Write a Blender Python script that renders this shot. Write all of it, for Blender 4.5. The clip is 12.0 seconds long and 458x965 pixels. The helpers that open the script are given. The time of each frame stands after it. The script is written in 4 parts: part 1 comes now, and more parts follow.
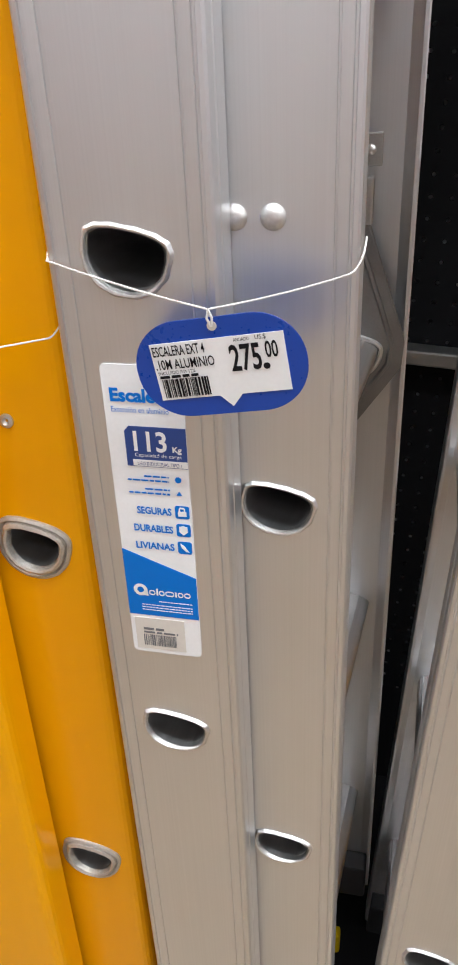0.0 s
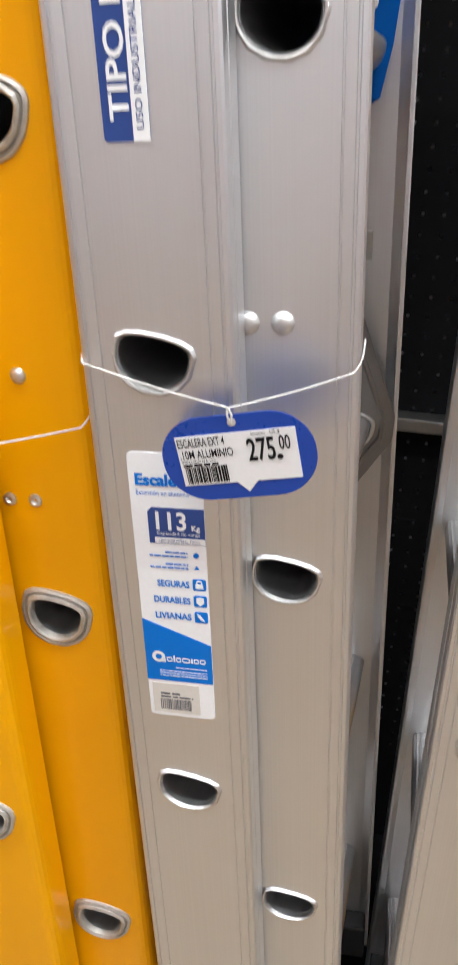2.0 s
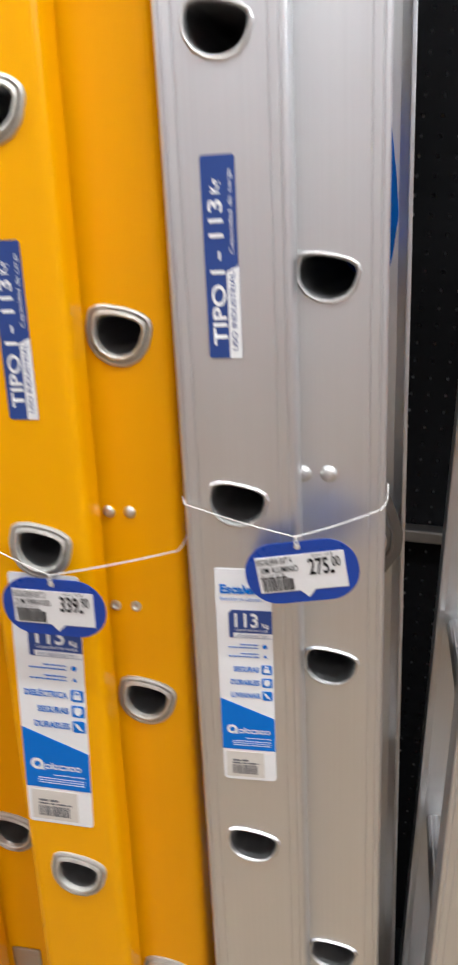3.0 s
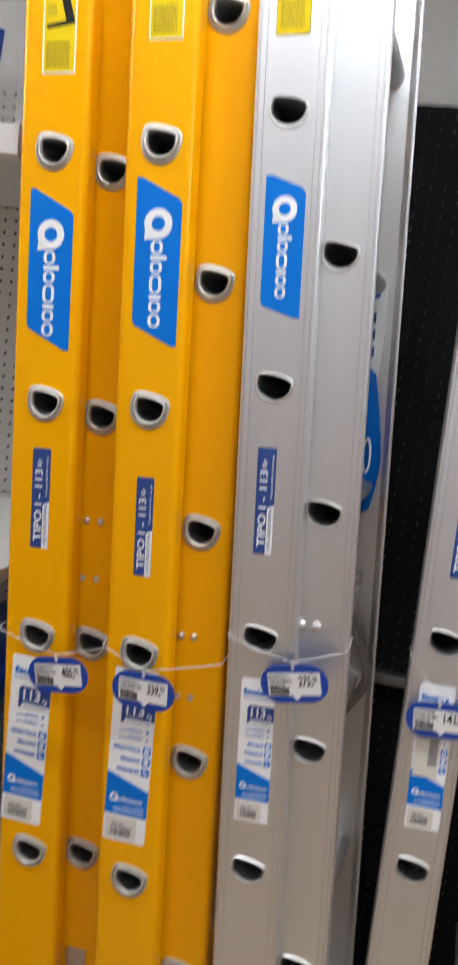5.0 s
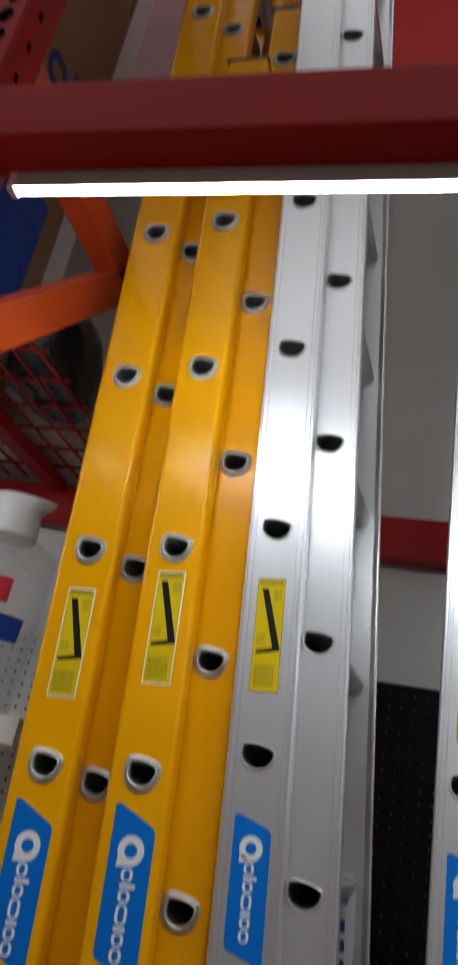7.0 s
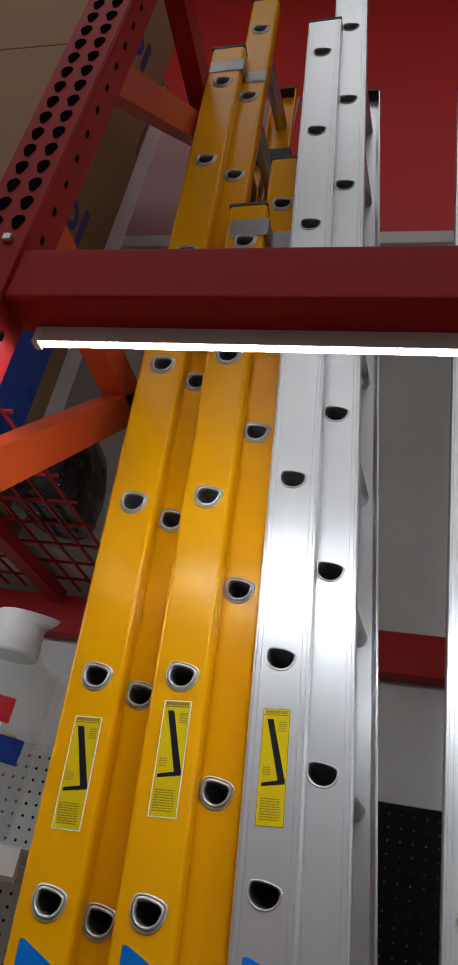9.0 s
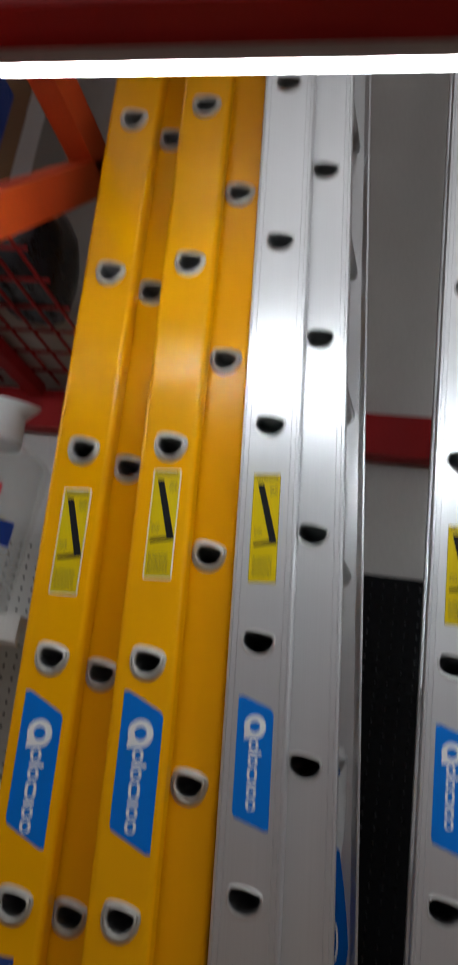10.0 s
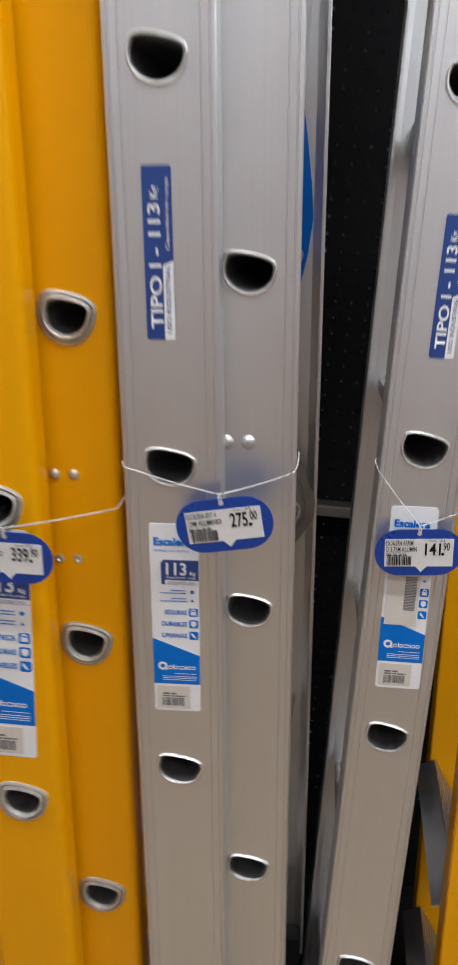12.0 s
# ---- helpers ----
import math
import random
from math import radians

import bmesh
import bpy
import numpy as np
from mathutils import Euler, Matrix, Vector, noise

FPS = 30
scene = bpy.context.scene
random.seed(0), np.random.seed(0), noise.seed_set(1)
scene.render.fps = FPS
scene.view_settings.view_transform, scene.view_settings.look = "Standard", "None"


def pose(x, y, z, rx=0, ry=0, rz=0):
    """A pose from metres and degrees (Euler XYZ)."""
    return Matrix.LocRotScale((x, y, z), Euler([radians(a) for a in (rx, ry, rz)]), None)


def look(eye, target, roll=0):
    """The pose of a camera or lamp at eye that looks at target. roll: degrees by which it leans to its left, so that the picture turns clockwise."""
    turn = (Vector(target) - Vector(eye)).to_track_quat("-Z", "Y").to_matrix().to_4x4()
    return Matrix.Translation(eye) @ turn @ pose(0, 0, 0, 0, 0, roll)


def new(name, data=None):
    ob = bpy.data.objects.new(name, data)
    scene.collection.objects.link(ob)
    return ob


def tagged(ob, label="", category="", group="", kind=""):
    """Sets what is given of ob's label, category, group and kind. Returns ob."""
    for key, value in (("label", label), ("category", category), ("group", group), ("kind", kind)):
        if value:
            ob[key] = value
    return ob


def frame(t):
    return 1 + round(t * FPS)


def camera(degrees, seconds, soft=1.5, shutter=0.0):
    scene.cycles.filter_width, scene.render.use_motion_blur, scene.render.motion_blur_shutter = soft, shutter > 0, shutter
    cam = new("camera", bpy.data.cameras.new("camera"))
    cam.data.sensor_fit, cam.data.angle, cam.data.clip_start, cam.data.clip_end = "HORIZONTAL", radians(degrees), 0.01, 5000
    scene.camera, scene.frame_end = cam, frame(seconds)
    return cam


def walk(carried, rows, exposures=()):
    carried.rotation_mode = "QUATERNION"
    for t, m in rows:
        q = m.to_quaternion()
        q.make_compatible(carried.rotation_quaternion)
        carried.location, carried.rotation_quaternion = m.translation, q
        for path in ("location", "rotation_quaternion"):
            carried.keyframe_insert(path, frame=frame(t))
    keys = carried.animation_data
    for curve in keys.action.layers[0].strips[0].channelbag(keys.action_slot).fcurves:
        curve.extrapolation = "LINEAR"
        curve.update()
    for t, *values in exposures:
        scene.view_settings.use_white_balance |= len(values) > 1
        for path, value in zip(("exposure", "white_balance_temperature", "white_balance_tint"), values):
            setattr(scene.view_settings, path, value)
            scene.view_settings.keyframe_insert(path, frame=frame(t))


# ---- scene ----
cam = camera(33.0, 12.0, 1.9, 0.5)
LEAN = pose(0, 0, 0, 0, -4.8, 0)
PATH = [
    (0, (0.024, -0.045, 1.187), (-0.386, 1.652, 0.211), -2.8),
    (0.5, (0.022, -0.044, 1.188), (-0.414, 1.65, 0.218), -3.0),
    (1, (0.018, -0.046, 1.19), (-0.414, 1.648, 0.218), -3.2),
    (1.5, (0.018, -0.05, 1.193), (-0.408, 1.661, 0.248), -3.0),
    (2, (0.015, -0.076, 1.219), (-0.364, 1.69, 0.361), -2.5),
    (2.5, (0.018, -0.134, 1.251), (-0.362, 1.689, 0.52), -2.2),
    (3, (-0.008, -0.219, 1.29), (-0.371, 1.65, 0.678), -2.8),
    (3.2, (-0.029, -0.247, 1.312), (-0.359, 1.632, 0.712), -2.7),
    (4.8, (0.07, -0.575, 1.407), (-0.432, 1.325, 1.039), 1.2),
    (5, (0.053, -0.595, 1.418), (-0.388, 1.337, 1.148), 2.7),
    (5.5, (0.033, -0.616, 1.48), (-0.326, 1.352, 1.463), 5.9),
    (6, (0.051, -0.619, 1.557), (-0.294, 1.341, 1.755), 6.6),
    (6.5, (0.04, -0.648, 1.598), (-0.383, 1.258, 2.032), 5.5),
    (7, (0.077, -0.71, 1.63), (-0.374, 1.063, 2.439), 6.5),
    (7.5, (0.06, -0.776, 1.678), (-0.407, 0.944, 2.585), 7.6),
    (7.7, (0.074, -0.794, 1.678), (-0.404, 0.88, 2.662), 7.3),
    (9.3, (0.048, -0.786, 1.665), (-0.342, 0.898, 2.671), 6.9),
    (9.5, (0.041, -0.784, 1.665), (-0.335, 0.966, 2.558), 6.4),
    (10, (0.037, -0.721, 1.613), (-0.32, 1.157, 2.202), 4.0),
    (10.5, (0.018, -0.628, 1.537), (-0.26, 1.341, 1.755), 1.7),
    (11, (-0.004, -0.561, 1.455), (-0.23, 1.425, 1.384), -0.8),
    (11.4, (0.01, -0.497, 1.389), (-0.271, 1.446, 1.01), -1.6),
    (11.5, (0.007, -0.464, 1.38), (-0.261, 1.459, 0.901), -1.9),
    (12, (0.001, -0.31, 1.299), (-0.168, 1.576, 0.656), -0.4),
]
EXPOSURES = [(0.0, 1.67), (2.0, 1.78), (3.0, 1.66), (4.0, 1.46), (5.0, 1.27), (5.5, 0.95), (6.0, 0.4), (6.5, 0.1), (7.0, -0.05), (7.5, -0.15), (9.5, -0.05), (10.0, -0.2), (10.5, -0.35), (11.0, 0.02), (11.5, 0.7), (12.0, 1.17)]
walk(cam, [(t, LEAN @ look(eye, target, roll)) for t, eye, target, roll in PATH], EXPOSURES)

# ---- world and lights ----
world = bpy.data.worlds.new("store_air")
world.use_nodes = True
scene.world = world
world.node_tree.nodes["Background"].inputs[0].default_value = (0.9, 0.95, 1.0, 1)
world.node_tree.nodes["Background"].inputs[1].default_value = 0.05


def area_lamp(name, m, sx, sy, watts, colour=(1.0, 0.97, 0.92)):
    data = bpy.data.lights.new(name, "AREA")
    data.shape, data.size, data.size_y, data.energy, data.color = "RECTANGLE", sx, sy, watts, colour
    ob = new(name, data)
    ob.matrix_world = m
    return ob


# high ceiling lights over the aisle and behind it
area_lamp("ceiling_light", pose(0.0, -1.0, 5.8), 9.0, 0.8, 40, (0.95, 0.98, 1.0))
area_lamp("ceiling_light", pose(0.0, -4.0, 5.8), 9.0, 0.8, 68, (0.97, 0.98, 1.0))

# ---- materials ----
def nodes_of(name):
    m = bpy.data.materials.new(name)
    m.use_nodes = True
    return m, m.node_tree.nodes, m.node_tree.links, m.node_tree.nodes["Principled BSDF"]


def surface(name, base, rough=0.5, metal=0.0, vary=0.12, scale=(6, 6, 6), grain=(180, 180, 180), bump=0.05, rough_vary=0.12, dirt=None, spec=0.5, haze=0.0):
    """Base colour with broad stains and fine grain, roughness that follows them, and a fine relief."""
    m, n, l, b = nodes_of(name)
    tc = n.new("ShaderNodeTexCoord")
    def noise_at(s, detail):
        mp = n.new("ShaderNodeMapping")
        mp.inputs["Scale"].default_value = s
        t = n.new("ShaderNodeTexNoise")
        t.inputs["Scale"].default_value, t.inputs["Detail"].default_value = 1.0, detail
        l.new(tc.outputs["Object"], mp.inputs[0])
        l.new(mp.outputs[0], t.inputs["Vector"])
        return t.outputs["Fac"]
    broad, fine = noise_at(scale, 4), noise_at(grain, 3)
    add = n.new("ShaderNodeMath"); add.operation = "ADD"
    half = n.new("ShaderNodeMath"); half.operation = "MULTIPLY"; half.inputs[1].default_value = 0.5
    l.new(broad, add.inputs[0]); l.new(fine, add.inputs[1]); l.new(add.outputs[0], half.inputs[0])
    ramp = n.new("ShaderNodeMapRange")
    ramp.inputs["From Min"].default_value, ramp.inputs["From Max"].default_value = 0.3, 0.7
    l.new(half.outputs[0], ramp.inputs["Value"])
    mix = n.new("ShaderNodeMix"); mix.data_type = "RGBA"
    low = dirt or tuple(c * (1 - vary) for c in base)
    mix.inputs["A"].default_value = (*low, 1)
    mix.inputs["B"].default_value = (*[min(1.0, c * (1 + vary * 0.5)) for c in base], 1)
    l.new(ramp.outputs[0], mix.inputs["Factor"]); l.new(mix.outputs["Result"], b.inputs["Base Color"])
    rr = n.new("ShaderNodeMapRange")
    rr.inputs["To Min"].default_value, rr.inputs["To Max"].default_value = max(0.02, rough - rough_vary), min(1, rough + rough_vary)
    rr.inputs["From Min"].default_value, rr.inputs["From Max"].default_value = 0.25, 0.75
    l.new(half.outputs[0], rr.inputs["Value"]); l.new(rr.outputs[0], b.inputs["Roughness"])
    b.inputs["Metallic"].default_value = metal
    b.inputs["Specular IOR Level"].default_value = spec
    if bump:
        bp = n.new("ShaderNodeBump")
        bp.inputs["Strength"].default_value, bp.inputs["Distance"].default_value = bump, 0.001
        l.new(fine, bp.inputs["Height"]); l.new(bp.outputs[0], b.inputs["Normal"])
    if haze:
        # a second, hazier gloss under the first, as drawn metal has
        h = n.new("ShaderNodeBsdfPrincipled")
        l.new(mix.outputs["Result"], h.inputs["Base Color"])
        h.inputs["Metallic"].default_value, h.inputs["Roughness"].default_value = metal, 0.58
        blend = n.new("ShaderNodeMixShader")
        blend.inputs[0].default_value = haze
        l.new(b.outputs[0], blend.inputs[1]); l.new(h.outputs[0], blend.inputs[2])
        l.new(blend.outputs[0], n["Material Output"].inputs["Surface"])
    return m


def glow(name, colour, power):
    m, n, l, b = nodes_of(name)
    b.inputs["Base Color"].default_value = (0.9, 0.9, 0.9, 1)
    b.inputs["Emission Color"].default_value = (*colour, 1)
    b.inputs["Emission Strength"].default_value = power
    return m


def clear_plastic(name, tint, rough, alpha):
    m, n, l, b = nodes_of(name)
    b.inputs["Base Color"].default_value = (*tint, 1)
    b.inputs["Roughness"].default_value = rough
    b.inputs["Alpha"].default_value = alpha
    return m


ALU = surface("brushed_aluminium", (0.76, 0.77, 0.78), 0.33, 1.0, 0.05, (26, 26, 3.0), (800, 800, 2.5), 0.004, 0.06, haze=0.36)
ALU_RUNG = surface("rung_aluminium", (0.62, 0.62, 0.62), 0.38, 1.0, 0.12, (30, 3, 30), (500, 20, 500), 0.05, 0.1)
ALU_COLLAR = surface("swaged_aluminium", (0.74, 0.73, 0.71), 0.44, 1.0, 0.18, (120, 120, 120), (700, 700, 700), 0.25, 0.12)
COLLAR_DULL = surface("dull_swaged_aluminium", (0.62, 0.60, 0.55), 0.52, 0.75, 0.25, (90, 90, 90), (600, 600, 600), 0.35, 0.12)
YELLOW = surface("yellow_fibreglass", (0.86, 0.385, 0.0005), 0.22, 0.0, 0.03, (12, 12, 1.2), (60, 60, 8), 0.0, 0.02, spec=0.2)
CAST = surface("cast_aluminium", (0.30, 0.30, 0.30), 0.42, 1.0, 0.15, (40, 40, 40), (500, 500, 500), 0.2)
ZINC = surface("zinc_steel", (0.55, 0.55, 0.54), 0.4, 1.0, 0.15, (60, 60, 60), (600, 600, 600), 0.1)
RED = surface("red_rack_paint", (0.35, 0.016, 0.017), 0.45, 0.0, 0.18, (7, 7, 7), (200, 200, 200), 0.06, spec=0.12)
ORANGE = surface("orange_rack_paint", (0.62, 0.075, 0.018), 0.36, 0.0, 0.2, (9, 9, 9), (200, 200, 200), 0.06)
RED_WALL = surface("red_wall_paint", (0.62, 0.018, 0.012), 0.6, 0.0, 0.12, (2, 2, 2), (120, 120, 120), 0.1)
# grey panel paint with light bounced off the red mixed into the colour
PANEL_RED_BOUNCE = surface("panel_red_bounce", (0.42, 0.18, 0.19), 0.45, 0.0, 0.1, (3, 3, 3), (150, 150, 150), 0.05)
# the dark inside the upright's holes, put into colour
HOLE_SHADE = surface("hole_shade_black", (0.006, 0.005, 0.005), 0.9, 0.0, 0.1, (9, 9, 9), (200, 200, 200), 0.0, spec=0.0)
BLACK_FILM = surface("black_film", (0.012, 0.012, 0.014), 0.3, 0.0, 0.2, (30, 30, 30), (200, 200, 200), 0.1, spec=0.4)
WHITE_FILM = surface("white_film", (0.55, 0.52, 0.49), 0.35, 0.0, 0.15, (20, 20, 20), (200, 200, 200), 0.1)
PANEL = surface("grey_panel_paint", (0.58, 0.565, 0.54), 0.55, 0.0, 0.1, (3, 3, 3), (150, 150, 150), 0.05)
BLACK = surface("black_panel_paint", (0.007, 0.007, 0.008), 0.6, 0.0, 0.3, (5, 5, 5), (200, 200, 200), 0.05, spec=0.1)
LAMP_BODY = surface("lamp_housing", (0.55, 0.53, 0.50), 0.5, 0.0, 0.1, (9, 9, 9), (200, 200, 200), 0.03, spec=0.2)
BACKING = surface("backing_paint", (0.45, 0.45, 0.45), 0.5, 0.0, 0.1, (5, 5, 5), (200, 200, 200), 0.04)
PALE = surface("pale_shelf_paint", (0.62, 0.61, 0.58), 0.45, 0.0, 0.1, (5, 5, 5), (200, 200, 200), 0.04)
DARK = surface("dark_plastic", (0.02, 0.02, 0.022), 0.45, 0.0, 0.3, (30, 30, 30), (300, 300, 300), 0.1)
CARD = surface("cardboard", (0.33, 0.19, 0.10), 0.8, 0.0, 0.15, (5, 5, 5), (150, 150, 300), 0.15)
FLOOR = surface("concrete_floor", (0.36, 0.265, 0.165), 0.4, 0.0, 0.25, (1.5, 1.5, 1.5), (60, 60, 60), 0.1)
WALL = surface("store_wall_paint", (0.74, 0.76, 0.79), 0.7, 0.0, 0.1, (1, 1, 1), (80, 80, 80), 0.08)
CEIL = surface("ceiling_paint", (0.35, 0.35, 0.36), 0.7, 0.0, 0.1, (1, 1, 1), (80, 80, 80), 0.05)
BLUE = surface("sticker_blue", (0.0, 0.16, 0.60), 0.38, 0.0, 0.04, (20, 20, 20), (400, 400, 400), 0.02, spec=0.2)
TAGBLUE = surface("tag_blue", (0.006, 0.055, 0.36), 0.32, 0.0, 0.06, (20, 20, 20), (400, 400, 400), 0.02)
NAVY = surface("sticker_navy", (0.018, 0.055, 0.23), 0.36, 0.0, 0.06, (20, 20, 20), (400, 400, 400), 0.02)
PAPER = surface("white_paper", (0.82, 0.82, 0.82), 0.45, 0.0, 0.04, (30, 30, 30), (500, 500, 500), 0.03)
PAPER_GREY = surface("grey_paper", (0.66, 0.62, 0.56), 0.5, 0.0, 0.06, (30, 30, 30), (500, 500, 500), 0.03)
# print black, also the painted dark behind the pale panel's holes
INK_AND_SHADE = surface("black_ink_and_hole_shade", (0.010, 0.010, 0.012), 0.6, 0.0, 0.1, (50, 50, 50), (500, 500, 500), 0.0, spec=0.15)
INKGREY = surface("grey_ink", (0.16, 0.16, 0.17), 0.5, 0.0, 0.1, (50, 50, 50), (500, 500, 500), 0.0)
STICKY = surface("sticker_yellow", (0.70, 0.51, 0.003), 0.5, 0.0, 0.05, (30, 30, 30), (500, 500, 500), 0.02, spec=0.12)
OLIVE = surface("sticker_yellow_print", (0.24, 0.17, 0.008), 0.4, 0.0, 0.1, (80, 80, 80), (500, 500, 500), 0.0)
STRING = surface("white_string", (0.80, 0.78, 0.74), 0.7, 0.0, 0.15, (300, 300, 300), (2000, 2000, 2000), 0.2)
WHITE_PLASTIC = surface("white_plastic", (0.75, 0.75, 0.74), 0.35, 0.0, 0.05, (8, 8, 8), (200, 200, 200), 0.02)
CLEAR = clear_plastic("clear_plastic", (0.60, 0.61, 0.60), 0.12, 0.11)
BIN = clear_plastic("blue_clear_plastic", (0.20, 0.32, 0.45), 0.25, 0.75)
REDPRINT = surface("red_print", (0.55, 0.02, 0.03), 0.4, 0.0, 0.05, (30, 30, 30), (300, 300, 300), 0.0)
TUBE = glow("lamp_glow", (0.87, 0.95, 1.0), 70.0)


# ---- mesh helpers ----
def finish(bm, name, material, smooth=False):
    bmesh.ops.recalc_face_normals(bm, faces=bm.faces)
    me = bpy.data.meshes.new(name)
    bm.to_mesh(me)
    bm.free()
    me.materials.append(material)
    if smooth:
        for p in me.polygons:
            p.use_smooth = True
        me.set_sharp_from_angle(angle=radians(35))
    return me


def put(name, me, parent=None, m=None, label=""):
    ob = new(name, me)
    if parent is not None:
        ob.parent = parent
    if m is not None:
        ob.matrix_basis = m
    if label:
        ob["label"] = label
    if name in ("print", "barcode", "lettering", "ribs", "icon_mark", "pictogram"):
        ob["kind"] = "stuff"
    return ob


def part(name, bm, material, parent, label="", smooth=False, m=None):
    return put(name, finish(bm, name, material, smooth), parent, m, label)


def thing(name, m, label, category, group="", kind=""):
    ob = new(name)
    ob.empty_display_size = 0.05
    ob.matrix_basis = m
    return tagged(ob, label, category, group, kind)


def box(bm, x0, x1, y0, y1, z0, z1, bevel=0.0, seg=2):
    r = bmesh.ops.create_cube(bm, size=1.0)
    vs = r["verts"]
    bmesh.ops.scale(bm, vec=(x1 - x0, y1 - y0, z1 - z0), verts=vs)
    bmesh.ops.translate(bm, vec=((x0 + x1) / 2, (y0 + y1) / 2, (z0 + z1) / 2), verts=vs)
    if bevel:
        es = list({e for v in vs for e in v.link_edges})
        bmesh.ops.bevel(bm, geom=es, offset=bevel, segments=seg, affect="EDGES", profile=0.6)
    return bm


def one_box(*a, **k):
    return box(bmesh.new(), *a, **k)


def slab(bm, outline, y0, y1):
    """A flat piece standing in the x-z plane, from a closed outline, between two depths."""
    f = [bm.verts.new((x, y0, z)) for x, z in outline]
    b = [bm.verts.new((x, y1, z)) for x, z in outline]
    bm.faces.new(f)
    bm.faces.new(b[::-1])
    n = len(f)
    for i in range(n):
        bm.faces.new((f[i], b[i], b[(i + 1) % n], f[(i + 1) % n]))
    return bm


def rounded(w, h, r, n=6, cx=0.0, cz=0.0):
    out = []
    for qx, qz, a0 in ((1, 1, 0), (-1, 1, 90), (-1, -1, 180), (1, -1, 270)):
        for i in range(n + 1):
            a = radians(a0 + 90 * i / n)
            out.append((cx + qx * (w / 2 - r) + r * math.cos(a), cz + qz * (h / 2 - r) + r * math.sin(a)))
    return out


def tube(bm, pts, r, n=8):
    """A round cord along points."""
    pts = [Vector(p) for p in pts]
    rings = []
    for i, p in enumerate(pts):
        d = (pts[min(i + 1, len(pts) - 1)] - pts[max(i - 1, 0)]).normalized()
        u = d.cross(Vector((0.3, 0.5, 0.8))).normalized()
        v = d.cross(u)
        rings.append([bm.verts.new(p + r * (math.cos(2 * math.pi * k / n) * u + math.sin(2 * math.pi * k / n) * v)) for k in range(n)])
    for a, b in zip(rings, rings[1:]):
        for k in range(n):
            bm.faces.new((a[k], a[(k + 1) % n], b[(k + 1) % n], b[k]))
    bm.faces.new(rings[0][::-1])
    bm.faces.new(rings[-1])
    return bm


def arc(points, sag=0.0, n=8):
    """Points between corners, hanging a little."""
    out = []
    for a, b in zip(points, points[1:]):
        a, b = Vector(a), Vector(b)
        for i in range(n):
            t = i / n
            p = a.lerp(b, t)
            p.z -= sag * 4 * t * (1 - t)
            out.append(p)
    return out + [Vector(points[-1])]


def letters(text, height, material, parent, x, z, y=-0.0012, turn=0.0, width=None, align="LEFT", name="lettering", bold=0.0):
    """Raised printed characters in the x-z plane, facing -y; turn: degrees, anticlockwise as read from the front."""
    cu = bpy.data.curves.new("type", "FONT")
    cu.body, cu.size, cu.align_x, cu.align_y = text, 1.0, "LEFT", "BOTTOM_BASELINE"
    cu.offset, cu.resolution_u = bold, 3
    tmp = new("type", cu)
    bpy.context.view_layer.update()
    me = bpy.data.meshes.new_from_object(tmp.evaluated_get(bpy.context.evaluated_depsgraph_get()))
    bpy.data.objects.remove(tmp)
    co = np.array([v.co[:] for v in me.vertices])
    lo, hi = co.min(0), co.max(0)
    s = height / 0.72
    sx = s if width is None else width / (hi[0] - lo[0])
    w = (hi[0] - lo[0]) * sx
    dx = {"LEFT": 0.0, "CENTER": -w / 2, "RIGHT": -w}[align]
    ca, sa = math.cos(radians(turn)), math.sin(radians(turn))
    for v, c in zip(me.vertices, co):
        px, pz = (c[0] - lo[0]) * sx + dx, c[1] * s
        v.co = (x + px * ca - pz * sa, y, z + px * sa + pz * ca)
    me.materials.clear()
    me.materials.append(material)
    return put(name, me, parent)


def bars(bm, x0, x1, z, h, y=-0.0012, seed=1, gap=0.3):
    """One line of unreadable small print as word-long bars."""
    rnd, x = random.Random(seed), x0
    while x < x1:
        w = min(x1 - x, h * rnd.uniform(2.0, 5.5))
        slab(bm, [(x, z), (x + w, z), (x + w, z + h), (x, z + h)], y, y + 0.0003)
        x += w + h * (0.5 + gap)
    return bm


def barcode(bm, x0, x1, z0, z1, y, seed):
    rnd, x = random.Random(seed), x0
    unit = (x1 - x0) / 70
    while x < x1 - 2 * unit:
        w = unit * rnd.choice((1, 1, 2, 3))
        slab(bm, [(x, z0), (x + w, z0), (x + w, z1), (x, z1)], y, y + 0.0003)
        x += w + unit * rnd.choice((1, 1, 2))
    return bm


# ---- ladders ----
PITCH = 0.305


def dee_at(a, w, h):
    """A point of a rung's outline: flat above with tight shoulders, round below, the tread turned a little to the level."""
    c, q = math.cos(a), math.sin(a)
    x = w / 2 * math.copysign(abs(c) ** (0.86 if q > 0 else 0.95), c)
    z = (h * 0.36 * abs(q) ** 0.5 if q > 0 else -h * 0.64 * abs(q) ** 0.95) + 0.07 * h
    t = radians(12)
    return x * math.cos(t) + z * math.sin(t), z * math.cos(t) - x * math.sin(t)


def dee(w, h, n, ripple=0.0):
    out = []
    for i in range(n):
        a = 2 * math.pi * i / n
        k = 1 + ripple * math.sin(a * 14)
        x, z = dee_at(a, w, h)
        out.append((x * k, z * k))
    return out


